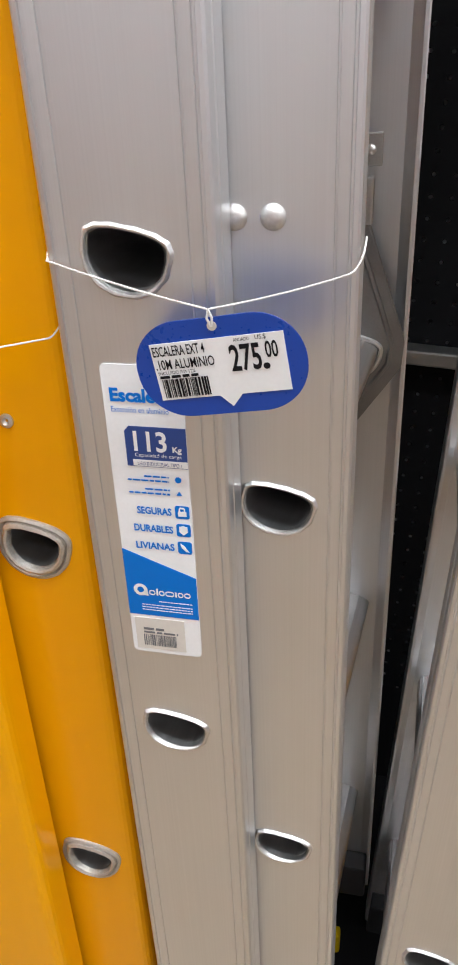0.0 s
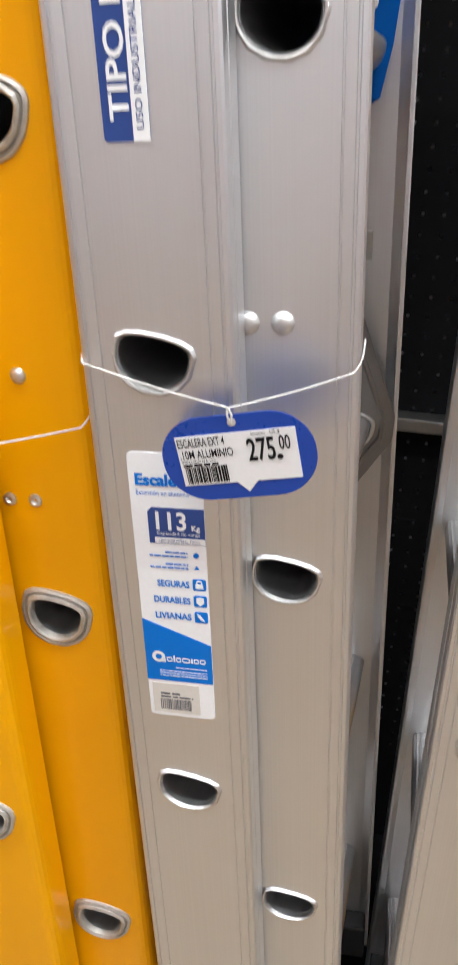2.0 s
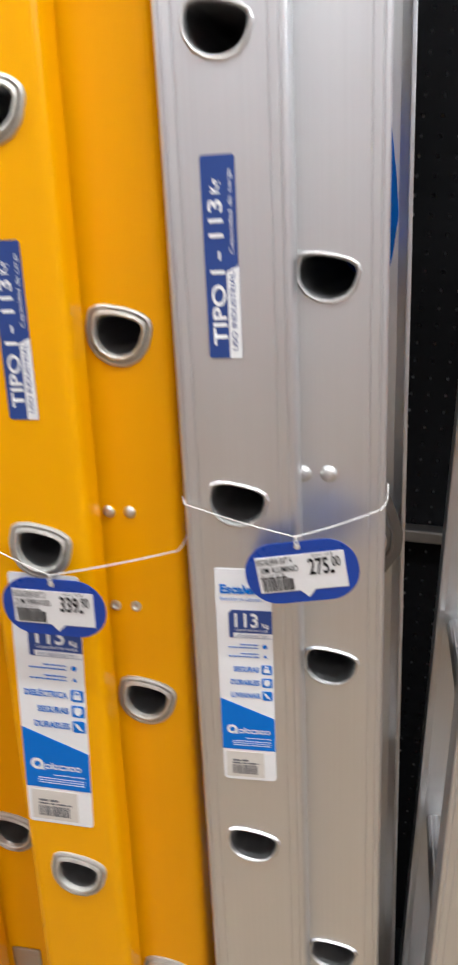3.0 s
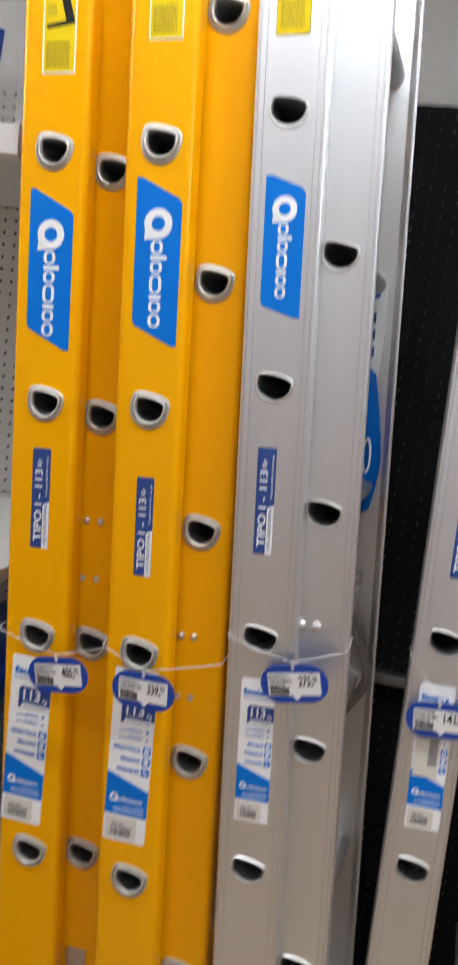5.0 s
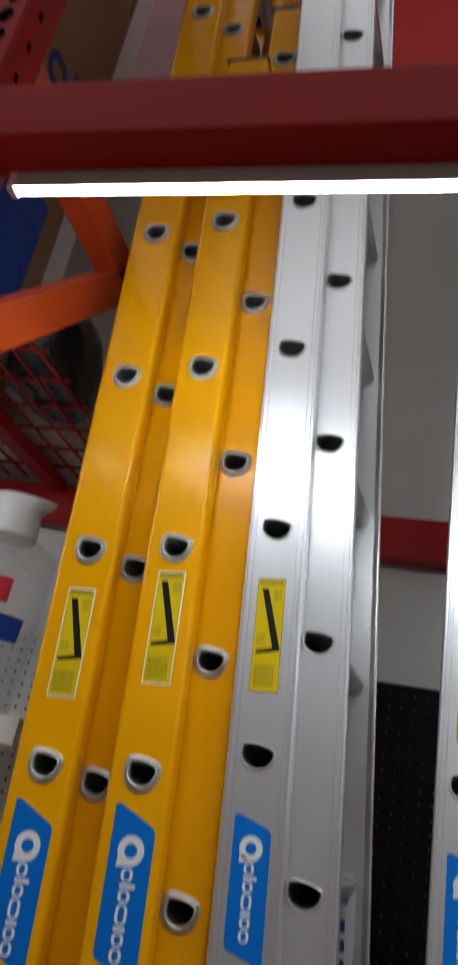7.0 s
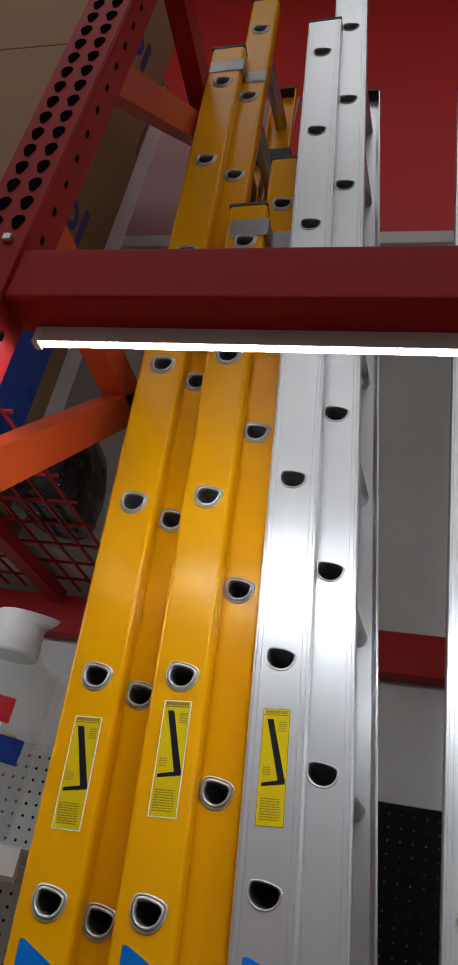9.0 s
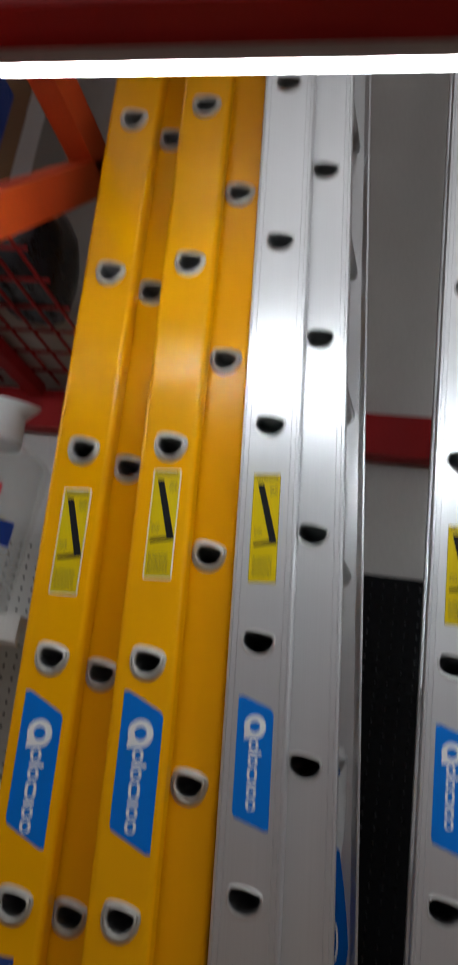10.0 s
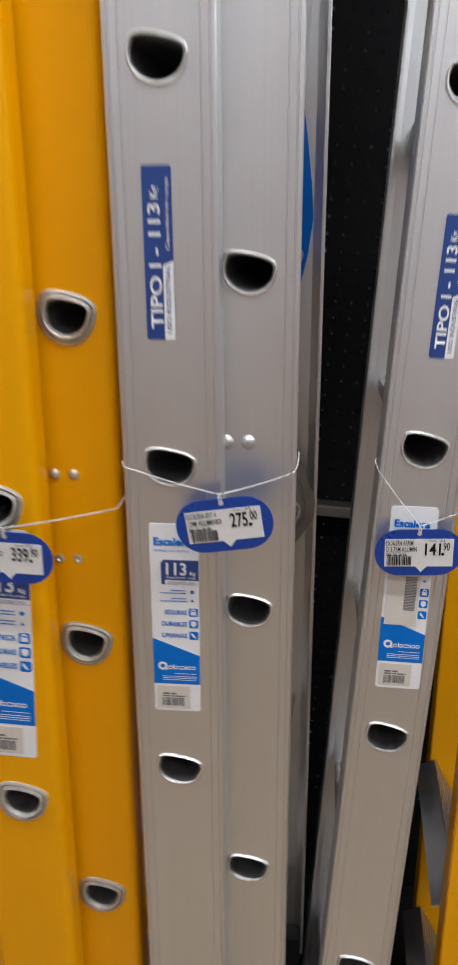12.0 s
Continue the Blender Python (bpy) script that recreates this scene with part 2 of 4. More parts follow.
def rail_mesh(name, material, width, length, z0, rungs, hole, flange, style, far=False, off=0.0):
    """A channel rail with its web in the x-z plane at y = 0 and its flanges behind it; the web is pierced for the rungs."""
    bm = bmesh.new()
    t, wc = 0.0028, width - 0.026
    if style == "aluminium":
        side = [(wc / 2, 0), (wc / 2 + 0.0004, 0.0009), (wc / 2 + 0.0012, 0.0009), (wc / 2 + 0.0016, 0), (width / 2 - 0.0062, -0.0003), (width / 2 - 0.0056, 0.0008),
                (width / 2 - 0.0046, 0.0008), (width / 2 - 0.004, -0.0004), (width / 2 - 0.0018, 0.0), (width / 2 - 0.0004, 0.0014), (width / 2, 0.0036),
                (width / 2, 0.010), (width / 2 - 0.0008, 0.0106), (width / 2 - 0.0008, 0.0124), (width / 2, 0.013), (width / 2, flange), (width / 2 - 0.0012, flange + 0.001),
                (width / 2 - 0.004, flange + 0.001), (width / 2 - 0.004, t + 0.002), (wc / 2, t)]
    else:
        side = [(wc / 2, 0), (width / 2 - 0.009, 0.0), (width / 2 - 0.0062, 0.0004), (width / 2 - 0.0036, 0.0016), (width / 2 - 0.0014, 0.0042), (width / 2 - 0.0003, 0.0075),
                (width / 2, 0.011), (width / 2, flange), (width / 2 - 0.0015, flange + 0.0015), (width / 2 - 0.0045, flange + 0.0015), (width / 2 - 0.0050, 0.011), (width / 2 - 0.009, t + 0.001), (wc / 2, t)]
    for sgn in (1, -1):
        lo = [bm.verts.new((sgn * x, y, z0)) for x, y in side]
        hi = [bm.verts.new((sgn * x, y, z0 + length)) for x, y in side]
        for i in range(len(side) - 1):
            bm.faces.new((lo[i], lo[i + 1], hi[i + 1], hi[i]))
        bm.faces.new(lo)
        bm.faces.new(hi)
    corner = math.atan2(PITCH / 2, wc / 2)
    angles = sorted([2 * math.pi * i / 24 for i in range(24)] + [corner, math.pi - corner, math.pi + corner, 2 * math.pi - corner])
    def ring_at(a, zc, zl, zh, y):
        c, s = math.cos(a), math.sin(a)
        k = min((wc / 2) / max(abs(c), 1e-6), (PITCH / 2) / max(abs(s), 1e-6))
        return bm.verts.new((c * k, y, min(max(zc + s * k, zl), zh)))
    def hole_at(a, zc, y):
        x, z = dee_at(a, hole[0], hole[1])
        return bm.verts.new((x + off, y, zc + z))
    cells = []
    for i, zc in enumerate(rungs):
        zl = z0 if i == 0 else zc - PITCH / 2
        zh = z0 + length if i == len(rungs) - 1 else zc + PITCH / 2
        cells.append((zc, max(zl, zc - PITCH / 2), min(zh, zc + PITCH / 2)))
    for y in (0.0, t):
        for zc, zl, zh in cells:
            outer, inner = [ring_at(a, zc, zl, zh, y) for a in angles], [hole_at(a, zc, y) for a in angles]
            n = len(angles)
            for i in range(n):
                bm.faces.new((inner[i], outer[i], outer[(i + 1) % n], inner[(i + 1) % n]))
        for zl, zh in ((z0, cells[0][1]), (cells[-1][2], z0 + length)):
            if zh - zl > 1e-4:
                bm.faces.new([bm.verts.new(p) for p in ((-wc / 2, y, zl), (wc / 2, y, zl), (wc / 2, y, zh), (-wc / 2, y, zh))])
    bmesh.ops.remove_doubles(bm, verts=bm.verts, dist=1e-5)
    if far:
        bmesh.ops.scale(bm, vec=(1, -1, 1), verts=bm.verts)
    return finish(bm, name, material)


def rung_mesh(hole, length):
    """A hollow D-shaped rung along +y with a ribbed tread."""
    bm = bmesh.new()
    n = 36
    inner = dee(hole[0] - 0.001, hole[1] - 0.001, n)
    outer = dee(hole[0] + 0.003, hole[1] + 0.003, n)
    outer = [(x, z + (0.0011 if (z > hole[1] * 0.36 and i % 2) else 0.0)) for i, (x, z) in enumerate(outer)]
    loops = [[bm.verts.new((x, y, z)) for x, z in ring] for ring, y in ((inner, 0.0), (inner, length), (outer, length), (outer, 0.003))]
    for a, b in zip(loops, loops[1:]):
        for i in range(n):
            bm.faces.new((a[i], a[(i + 1) % n], b[(i + 1) % n], b[i]))
    return finish(bm, "rung", ALU_RUNG, True)


def collar_mesh(hole, style):
    """The rolled rim by which a rung is swaged into the web."""
    bm = bmesh.new()
    n = 56
    if style == "aluminium":
        rows = ((0.0066, 0.0006, 0.014), (0.0056, -0.0012, 0.018), (0.0036, -0.0023, 0.009), (0.0016, -0.0020, 0.0), (0.0003, -0.0007, 0.0), (-0.0010, 0.003, 0.0))
    else:
        rows = ((0.0160, 0.0008, 0.004), (0.0150, -0.0016, 0.006), (0.0112, -0.0026, 0.004), (0.0086, -0.0004, 0.0), (0.0072, -0.0032, 0.014), (0.0040, -0.0042, 0.014), (0.0016, -0.0034, 0.008), (0.0002, -0.0012, 0.0), (-0.0010, 0.003, 0.0))
    rings = []
    for grow, y, ripple in rows:
        pts = dee(hole[0] + grow, hole[1] + grow, n, ripple)
        if style != "aluminium" and grow > 0.006:
            pts = [(x * 1.0, z * (1.06 if z > 0 else 1.0)) for x, z in pts]
        rings.append([bm.verts.new((x, y, z)) for x, z in pts])
    for a, b in zip(rings, rings[1:]):
        for i in range(n):
            bm.faces.new((a[i], a[(i + 1) % n], b[(i + 1) % n], b[i]))
    return finish(bm, "collar", ALU_COLLAR if style == "aluminium" else COLLAR_DULL, True)


def cap_mesh(width, flange):
    bm = one_box(-width / 2 - 0.001, width / 2 + 0.001, -0.0015, flange + 0.003, 0.0, 0.010, 0.003)
    return finish(bm, "end_cap", DARK, True)


def section(ladder, style, width, x, y, depth, z0, length, first, count, hole, skew=0.0, off=0.0):
    """Two rails and their rungs. x, y: the near web's middle, in the ladder's own frame; depth: from web to web."""
    material = ALU if style == "aluminium" else YELLOW
    rungs = [first + PITCH * i for i in range(count)]
    near = put("rail", rail_mesh("rail", material, width, length, z0, rungs, hole, 0.030, style, False, off), ladder, pose(x, y, 0))
    back = put("rail", rail_mesh("rail", material, width, length, z0, rungs, hole, 0.030, style, True, off), ladder, pose(x + skew, y + depth, 0))
    tread, rim = rung_mesh(hole, depth), collar_mesh(hole, style)
    for z in rungs:
        r = put("rung", tread, ladder, pose(x + off, y, z, 0, 0, -math.degrees(math.atan2(skew, depth))))
        put("collar", rim, r, pose(0, 0, 0, 0, 0, math.degrees(math.atan2(skew, depth))))
    cap = cap_mesh(width, 0.030)
    put("end_cap", cap, ladder, pose(x, y, z0 + length), "black plastic end cap")
    put("end_cap", cap, ladder, pose(x + skew, y + depth, z0 + length, 0, 0, 180), "black plastic end cap")
    foot = finish(one_box(-width / 2 + 0.004, width / 2 - 0.004, 0.003, 0.03, -0.03, 0.03, 0.004), "foot", DARK)
    put("foot", foot, ladder, pose(x, y, z0), "black rubber foot")
    put("foot", foot, ladder, pose(x + skew, y + depth - 0.033, z0), "black rubber foot")
    return near


def rivets(ladder, places, material=ALU_COLLAR, r=0.0065, name="rivet", hollow=False):
    bm = bmesh.new()
    rows = ((r, 0.0), (r * 0.96, -r * 0.18), (r * 0.75, -r * 0.42), (r * 0.4, -r * 0.56)) if not hollow else ((r, 0.0), (r * 0.95, -r * 0.3), (r * 0.55, -r * 0.42), (r * 0.36, -r * 0.1), (r * 0.2, 0.0))
    rings = [[bm.verts.new((k * math.cos(2 * math.pi * i / 16), y, k * math.sin(2 * math.pi * i / 16))) for i in range(16)] for k, y in rows]
    for a, b in zip(rings, rings[1:]):
        for i in range(16):
            bm.faces.new((a[i], a[(i + 1) % 16], b[(i + 1) % 16], b[i]))
    bm.faces.new(rings[-1])
    me = finish(bm, name, material, True)
    for x, y, z in places:
        put(name, me, ladder, pose(x, y, z))


def swirl(parent, cx, cz, r, turn, y, material=PAPER, name="emblem"):
    """The maker's mark as a plain ring with a tail."""
    bm = bmesh.new()
    n, ca, sa = 28, math.cos(radians(turn)), math.sin(radians(turn))
    pt = lambda px, pz: (cx + px * ca - pz * sa, y, cz + px * sa + pz * ca)
    o = [bm.verts.new(pt(r * math.cos(2 * math.pi * i / n), r * math.sin(2 * math.pi * i / n))) for i in range(n)]
    q = [bm.verts.new(pt(0.48 * r * math.cos(2 * math.pi * i / n), 0.48 * r * math.sin(2 * math.pi * i / n))) for i in range(n)]
    for i in range(n):
        bm.faces.new((o[i], o[(i + 1) % n], q[(i + 1) % n], q[i]))
    bm.faces.new([bm.verts.new(pt(a * r, b * r)) for a, b in ((0.35, -0.9), (1.0, -0.1), (1.08, -0.98))])
    return part(name, bm, material, parent)


def word_shapes(bm, x0, z0, h, count, turn, y, weight=0.24):
    """A brand word as plain rounded shapes of its size."""
    ca, sa = math.cos(radians(turn)), math.sin(radians(turn))
    x = 0.0
    for i in range(count):
        kind, w = "oluiwio"[i % 7], (1.0, 0.3, 0.85, 1.4, 0.3, 0.85, 1.0)[i % 7] * h
        outline = rounded(w, h * (1.35 if kind == "l" else 1.0), min(w, h) * 0.42, 4, x + w / 2, h / 2 * (1.35 if kind == "l" else 1.0))
        n = len(outline)
        inner = [((px - x - w / 2) * (1 - 2 * weight * h / w * 0.5) + x + w / 2, (pz - h / 2) * 0.5 + h / 2) for px, pz in outline] if w > 0.5 * h else None
        place = lambda p: (x0 + p[0] * ca - p[1] * sa, y, z0 + p[0] * sa + p[1] * ca)
        if inner:
            a, b = [bm.verts.new(place(p)) for p in outline], [bm.verts.new(place(p)) for p in inner]
            for k in range(n):
                bm.faces.new((a[k], a[(k + 1) % n], b[(k + 1) % n], b[k]))
        else:
            bm.faces.new([bm.verts.new(place(p)) for p in outline])
        x += w + 0.14 * h
    return bm


def brand_sticker(ladder, x, y, z0, z1, w, slope):
    """A blue slanted sticker with the maker's mark, reading downwards."""
    bm = bmesh.new()
    c = 0.006
    pts = [(x - w / 2, z0 + slope + c), (x - w / 2 + c * 0.4, z0 + slope), (x + w / 2 - c, z0 + 0.0015), (x + w / 2, z0 + c * 0.3), (x + w / 2, z1 - slope - c), (x + w / 2 - c * 0.7, z1 - slope), (x - w / 2 + c, z1 - 0.001), (x - w / 2, z1 - c * 0.3)]
    slab(bm, pts, y - 0.0006, y + 0.0001)
    st = part("brand_sticker", bm, BLUE, ladder, "glossy blue slanted brand sticker")
    h = z1 - z0
    r = w * 0.31
    swirl(st, x, z1 - slope - h * 0.145, r, -90, y - 0.0009)
    part("lettering", word_shapes(bmesh.new(), x - w * 0.15, z1 - slope - h * 0.145 - r * 1.10, w * 0.275, 7, -90, y - 0.0009), PAPER, st)
    return st


def warning_sticker(ladder, x, y, z0, z1, w, framed):
    """A yellow warning sticker with a black leaning-ladder pictogram and small print."""
    bm = bmesh.new()
    slab(bm, rounded(w, z1 - z0, 0.0015, 3, x, (z0 + z1) / 2), y - 0.0006, y + 0.0001)
    st = part("warning_sticker", bm, PAPER if framed else OLIVE, ladder, "yellow warning sticker with black pictogram")
    h = z1 - z0
    edge = 0.003 if framed else 0.0014
    part("face", slab(bmesh.new(), rounded(w - edge, h - edge, 0.001, 3, x, (z0 + z1) / 2), y - 0.0008, y - 0.0006), STICKY, st)
    y -= 0.0011
    b3 = bmesh.new()
    p = lambda u, v: (x + (u - 0.5) * w, z0 + v * h)
    slab(b3, [p(0.17, 0.905), p(0.40, 0.905), p(0.95, 0.375), p(0.70, 0.37)], y, y + 0.0003)
    slab(b3, [p(0.12, 0.352), p(0.12, 0.322), p(0.95, 0.352), p(0.95, 0.392)], y - 0.0002, y + 0.0003)
    part("pictogram", b3, INK_AND_SHADE, st)
    b4 = bmesh.new()
    slab(b4, [p(0.04, 0.94), p(0.96, 0.94), p(0.96, 0.948), p(0.04, 0.948)], y, y + 0.0003)
    for k in range(9):
        slab(b4, [p(0.10 + 0.09 * k, 0.956), p(0.165 + 0.09 * k, 0.956), p(0.165 + 0.09 * k, 0.985), p(0.10 + 0.09 * k, 0.985)], y, y + 0.0003)
    for k in range(9):
        bars(b4, *(x + (u - 0.5) * w for u in (0.12, 0.82)), z0 + h * (0.05 + 0.021 * k), h * 0.009, y, k)
    for k in range(5):
        bars(b4, x + 0.12 * w, x + 0.40 * w, z0 + h * (0.80 + 0.02 * k), h * 0.008, y, 20 + k)
    for k in range(4):
        bars(b4, x - 0.38 * w, x - 0.1 * w, z0 + h * (0.42 + 0.02 * k), h * 0.008, y, 30 + k)
    part("print", b4, OLIVE, st)
    return st


def rating_sticker(ladder, x, y, z0, z1, w):
    """A navy load-rating sticker that reads upwards."""
    bm = slab(bmesh.new(), rounded(w, z1 - z0, 0.002, 3, x, (z0 + z1) / 2), y - 0.0006, y + 0.0001)
    st = part("rating_sticker", bm, NAVY, ladder, "navy load rating sticker with white lettering")
    h = z1 - z0
    yy = y - 0.0010
    b2 = slab(bmesh.new(), [(x + 0.14 * w, z0), (x + 0.5 * w, z0), (x + 0.5 * w, z0 + 0.47 * h), (x + 0.14 * w, z0 + 0.44 * h)], y - 0.0008, y - 0.0006)
    part("strip", b2, PAPER, st)
    letters("TIPO I - 113", w * 0.42, PAPER, st, x + 0.08 * w, z0 + h * 0.07, yy, 90, h * 0.72, bold=0.02)
    letters("Kg", w * 0.26, PAPER, st, x + 0.02 * w, z0 + h * 0.82, yy, 90, bold=0.02)
    letters("USO INDUSTRIAL", w * 0.16, NAVY, st, x + 0.38 * w, z0 + h * 0.04, yy, 90, h * 0.40, bold=0.01)
    letters("Capacidad de carga", w * 0.13, PAPER, st, x + 0.38 * w, z0 + h * 0.53, yy, 90, h * 0.40)
    return st


def product_label(ladder, x, y, z0, z1, w, words, sub, turn=0.0, barcode_side=False):
    """A white product label: heading, load box, three claims with icons, a blue foot with the maker's mark and a barcode strip."""
    h = z1 - z0
    holder = put("product_label", finish(slab(bmesh.new(), rounded(w, h, 0.003, 4, 0, h / 2), -0.0006, 0.0001), "product_label", PAPER), ladder,
                 pose(x, y, z0, 0, turn, 0), "white and blue printed product label")
    p = lambda u, v: ((u - 0.5) * w, (v + (0.03 if 0.1 < v < 0.8 else 0.0)) * h)
    yy = -0.0011
    letters("Escalera", h * 0.038, BLUE, holder, *p(0.09, 0.895), yy, bold=0.04, width=w * 0.76)
    letters(sub, h * 0.017, BLUE, holder, *p(0.09, 0.862), yy, width=w * 0.72)
    bx = slab(bmesh.new(), [p(0.22, 0.665), p(1.0, 0.665), p(1.0, 0.79), p(0.28, 0.79), p(0.22, 0.775)], -0.0009, -0.0006)
    part("load_box", bx, NAVY, holder)
    part("load_strip", slab(bmesh.new(), [p(0.30, 0.667), p(1.0, 0.667), p(1.0, 0.687), p(0.30, 0.687)], -0.0011, -0.0009), PAPER, holder)
    letters("113", h * 0.062, PAPER, holder, *p(0.33, 0.716), yy, bold=0.022, width=w * 0.42)
    letters("Kg", h * 0.018, PAPER, holder, *p(0.82, 0.716), yy, bold=0.03)
    letters("Capacidad de carga", h * 0.012, PAPER, holder, *p(0.33, 0.697), yy, width=w * 0.6)
    letters("USO INDUSTRIAL TIPO I", h * 0.012, NAVY, holder, *p(0.36, 0.670), -0.0013, width=w * 0.56)
    b = bmesh.new()
    for k, v in enumerate((0.632, 0.618, 0.590, 0.576)):
        bars(b, p(0.2 if k % 2 else 0.42, 0)[0], p(0.74, 0)[0], (v + 0.03) * h, h * 0.0045, yy, k)
    sign = p(0.86, 0.0)[0]
    for v, n in ((0.628, 14), (0.582, 3)):
        r = h * 0.0095
        slab(b, [(sign + r * math.sin(2 * math.pi * i / n), (v + 0.03) * h + r * math.cos(2 * math.pi * i / n)) for i in range(n)], yy, yy + 0.0003)
    part("print", b, BLUE, holder)
    for k, word in enumerate(words):
        v = 0.508 - 0.062 * k
        letters(word, h * 0.024, BLUE, holder, *p(0.74, v), yy, align="RIGHT", bold=0.03, width=w * min(0.64, 0.066 * len(word)))
        icon = part("icon", slab(bmesh.new(), rounded(w * 0.19, w * 0.19, w * 0.03, 3, (0.88 - 0.5) * w, (v + 0.042) * h), -0.0009, -0.0006), BLUE, holder)
        g = bmesh.new()
        cx, cz, r = (0.88 - 0.5) * w, (v + 0.042) * h, w * 0.055
        if k == 0:
            slab(g, [(cx - r, cz - r), (cx + r, cz - r), (cx + r, cz + 0.3 * r), (cx - r, cz + 0.3 * r)], -0.0012, -0.0009)
            for s in (-1, 1):
                slab(g, [(cx + s * 0.75 * r, cz + 0.3 * r), (cx + s * 0.45 * r, cz + 0.3 * r), (cx + s * 0.45 * r, cz + 1.1 * r), (cx + s * 0.75 * r, cz + 1.1 * r)], -0.0012, -0.0009)
            slab(g, [(cx - 0.75 * r, cz + 1.0 * r), (cx + 0.75 * r, cz + 1.0 * r), (cx + 0.45 * r, cz + 1.4 * r), (cx - 0.45 * r, cz + 1.4 * r)], -0.0012, -0.0009)
        elif k == 1:
            slab(g, [(cx, cz - 1.3 * r), (cx + r, cz - 0.4 * r), (cx + r, cz + r), (cx, cz + 1.3 * r), (cx - r, cz + r), (cx - r, cz - 0.4 * r)], -0.0012, -0.0009)
        else:
            slab(g, [(cx - r, cz + 1.2 * r), (cx - 0.2 * r, cz + 0.7 * r), (cx + 1.0 * r, cz - 1.1 * r), (cx + 0.2 * r, cz - 0.9 * r), (cx - 0.8 * r, cz + 0.1 * r)], -0.0012, -0.0009)
        part("icon_mark", g, PAPER, icon)
    foot = slab(bmesh.new(), [p(0, 0.125), p(1.0, 0.125), p(1.0, 0.285), p(0, 0.375)], -0.0009, -0.0006)
    part("foot_band", foot, BLUE, holder)
    swirl(holder, *p(0.20, 0.225), w * 0.10, 0, yy)
    part("lettering", word_shapes(bmesh.new(), p(0.32, 0)[0], 0.237 * h, h * 0.0205, 7, 0, yy, 0.3), PAPER, holder)
    b = bmesh.new()
    for k, v in enumerate((0.182, 0.166, 0.156, 0.146)):
        bars(b, p(0.45 if k == 0 else 0.2, 0)[0], p(0.92, 0)[0], (v + 0.03) * h, h * 0.0028, yy, 40 + k)
    part("print", b, PAPER, holder)
    part("barcode_strip", slab(bmesh.new(), [p(0.06, 0.015), p(0.78, 0.015), p(0.78, 0.112), p(0.06, 0.112)], -0.0009, -0.0006), PAPER_GREY, holder)
    part("barcode", barcode(bmesh.new(), p(0.17, 0)[0], p(0.66, 0)[0], 0.03 * h, 0.075 * h, yy, 5), INKGREY, holder)
    b = bmesh.new()
    bars(b, p(0.18, 0)[0], p(0.48, 0)[0], 0.094 * h, h * 0.009, yy, 61)
    bars(b, p(0.18, 0)[0], p(0.68, 0)[0], 0.081 * h, h * 0.007, yy, 62)
    part("print", b, INKGREY, holder)
    if barcode_side:
        part("side_strip", slab(bmesh.new(), [p(0.06, 0.335), p(0.76, 0.335), p(0.76, 0.68), p(0.06, 0.68)], -0.0014, -0.0006), PAPER_GREY, holder)
        bb = bmesh.new()
        for k in range(22):
            zz = (0.45 + 0.0085 * k) * h
            slab(bb, [p(0.45, 0)[:1] + (zz,), p(0.70, 0)[:1] + (zz,), p(0.70, 0)[:1] + (zz + h * 0.004,), p(0.45, 0)[:1] + (zz + h * 0.004,)], -0.0018, -0.0014)
        part("barcode", bb, INKGREY, holder)
    return holder


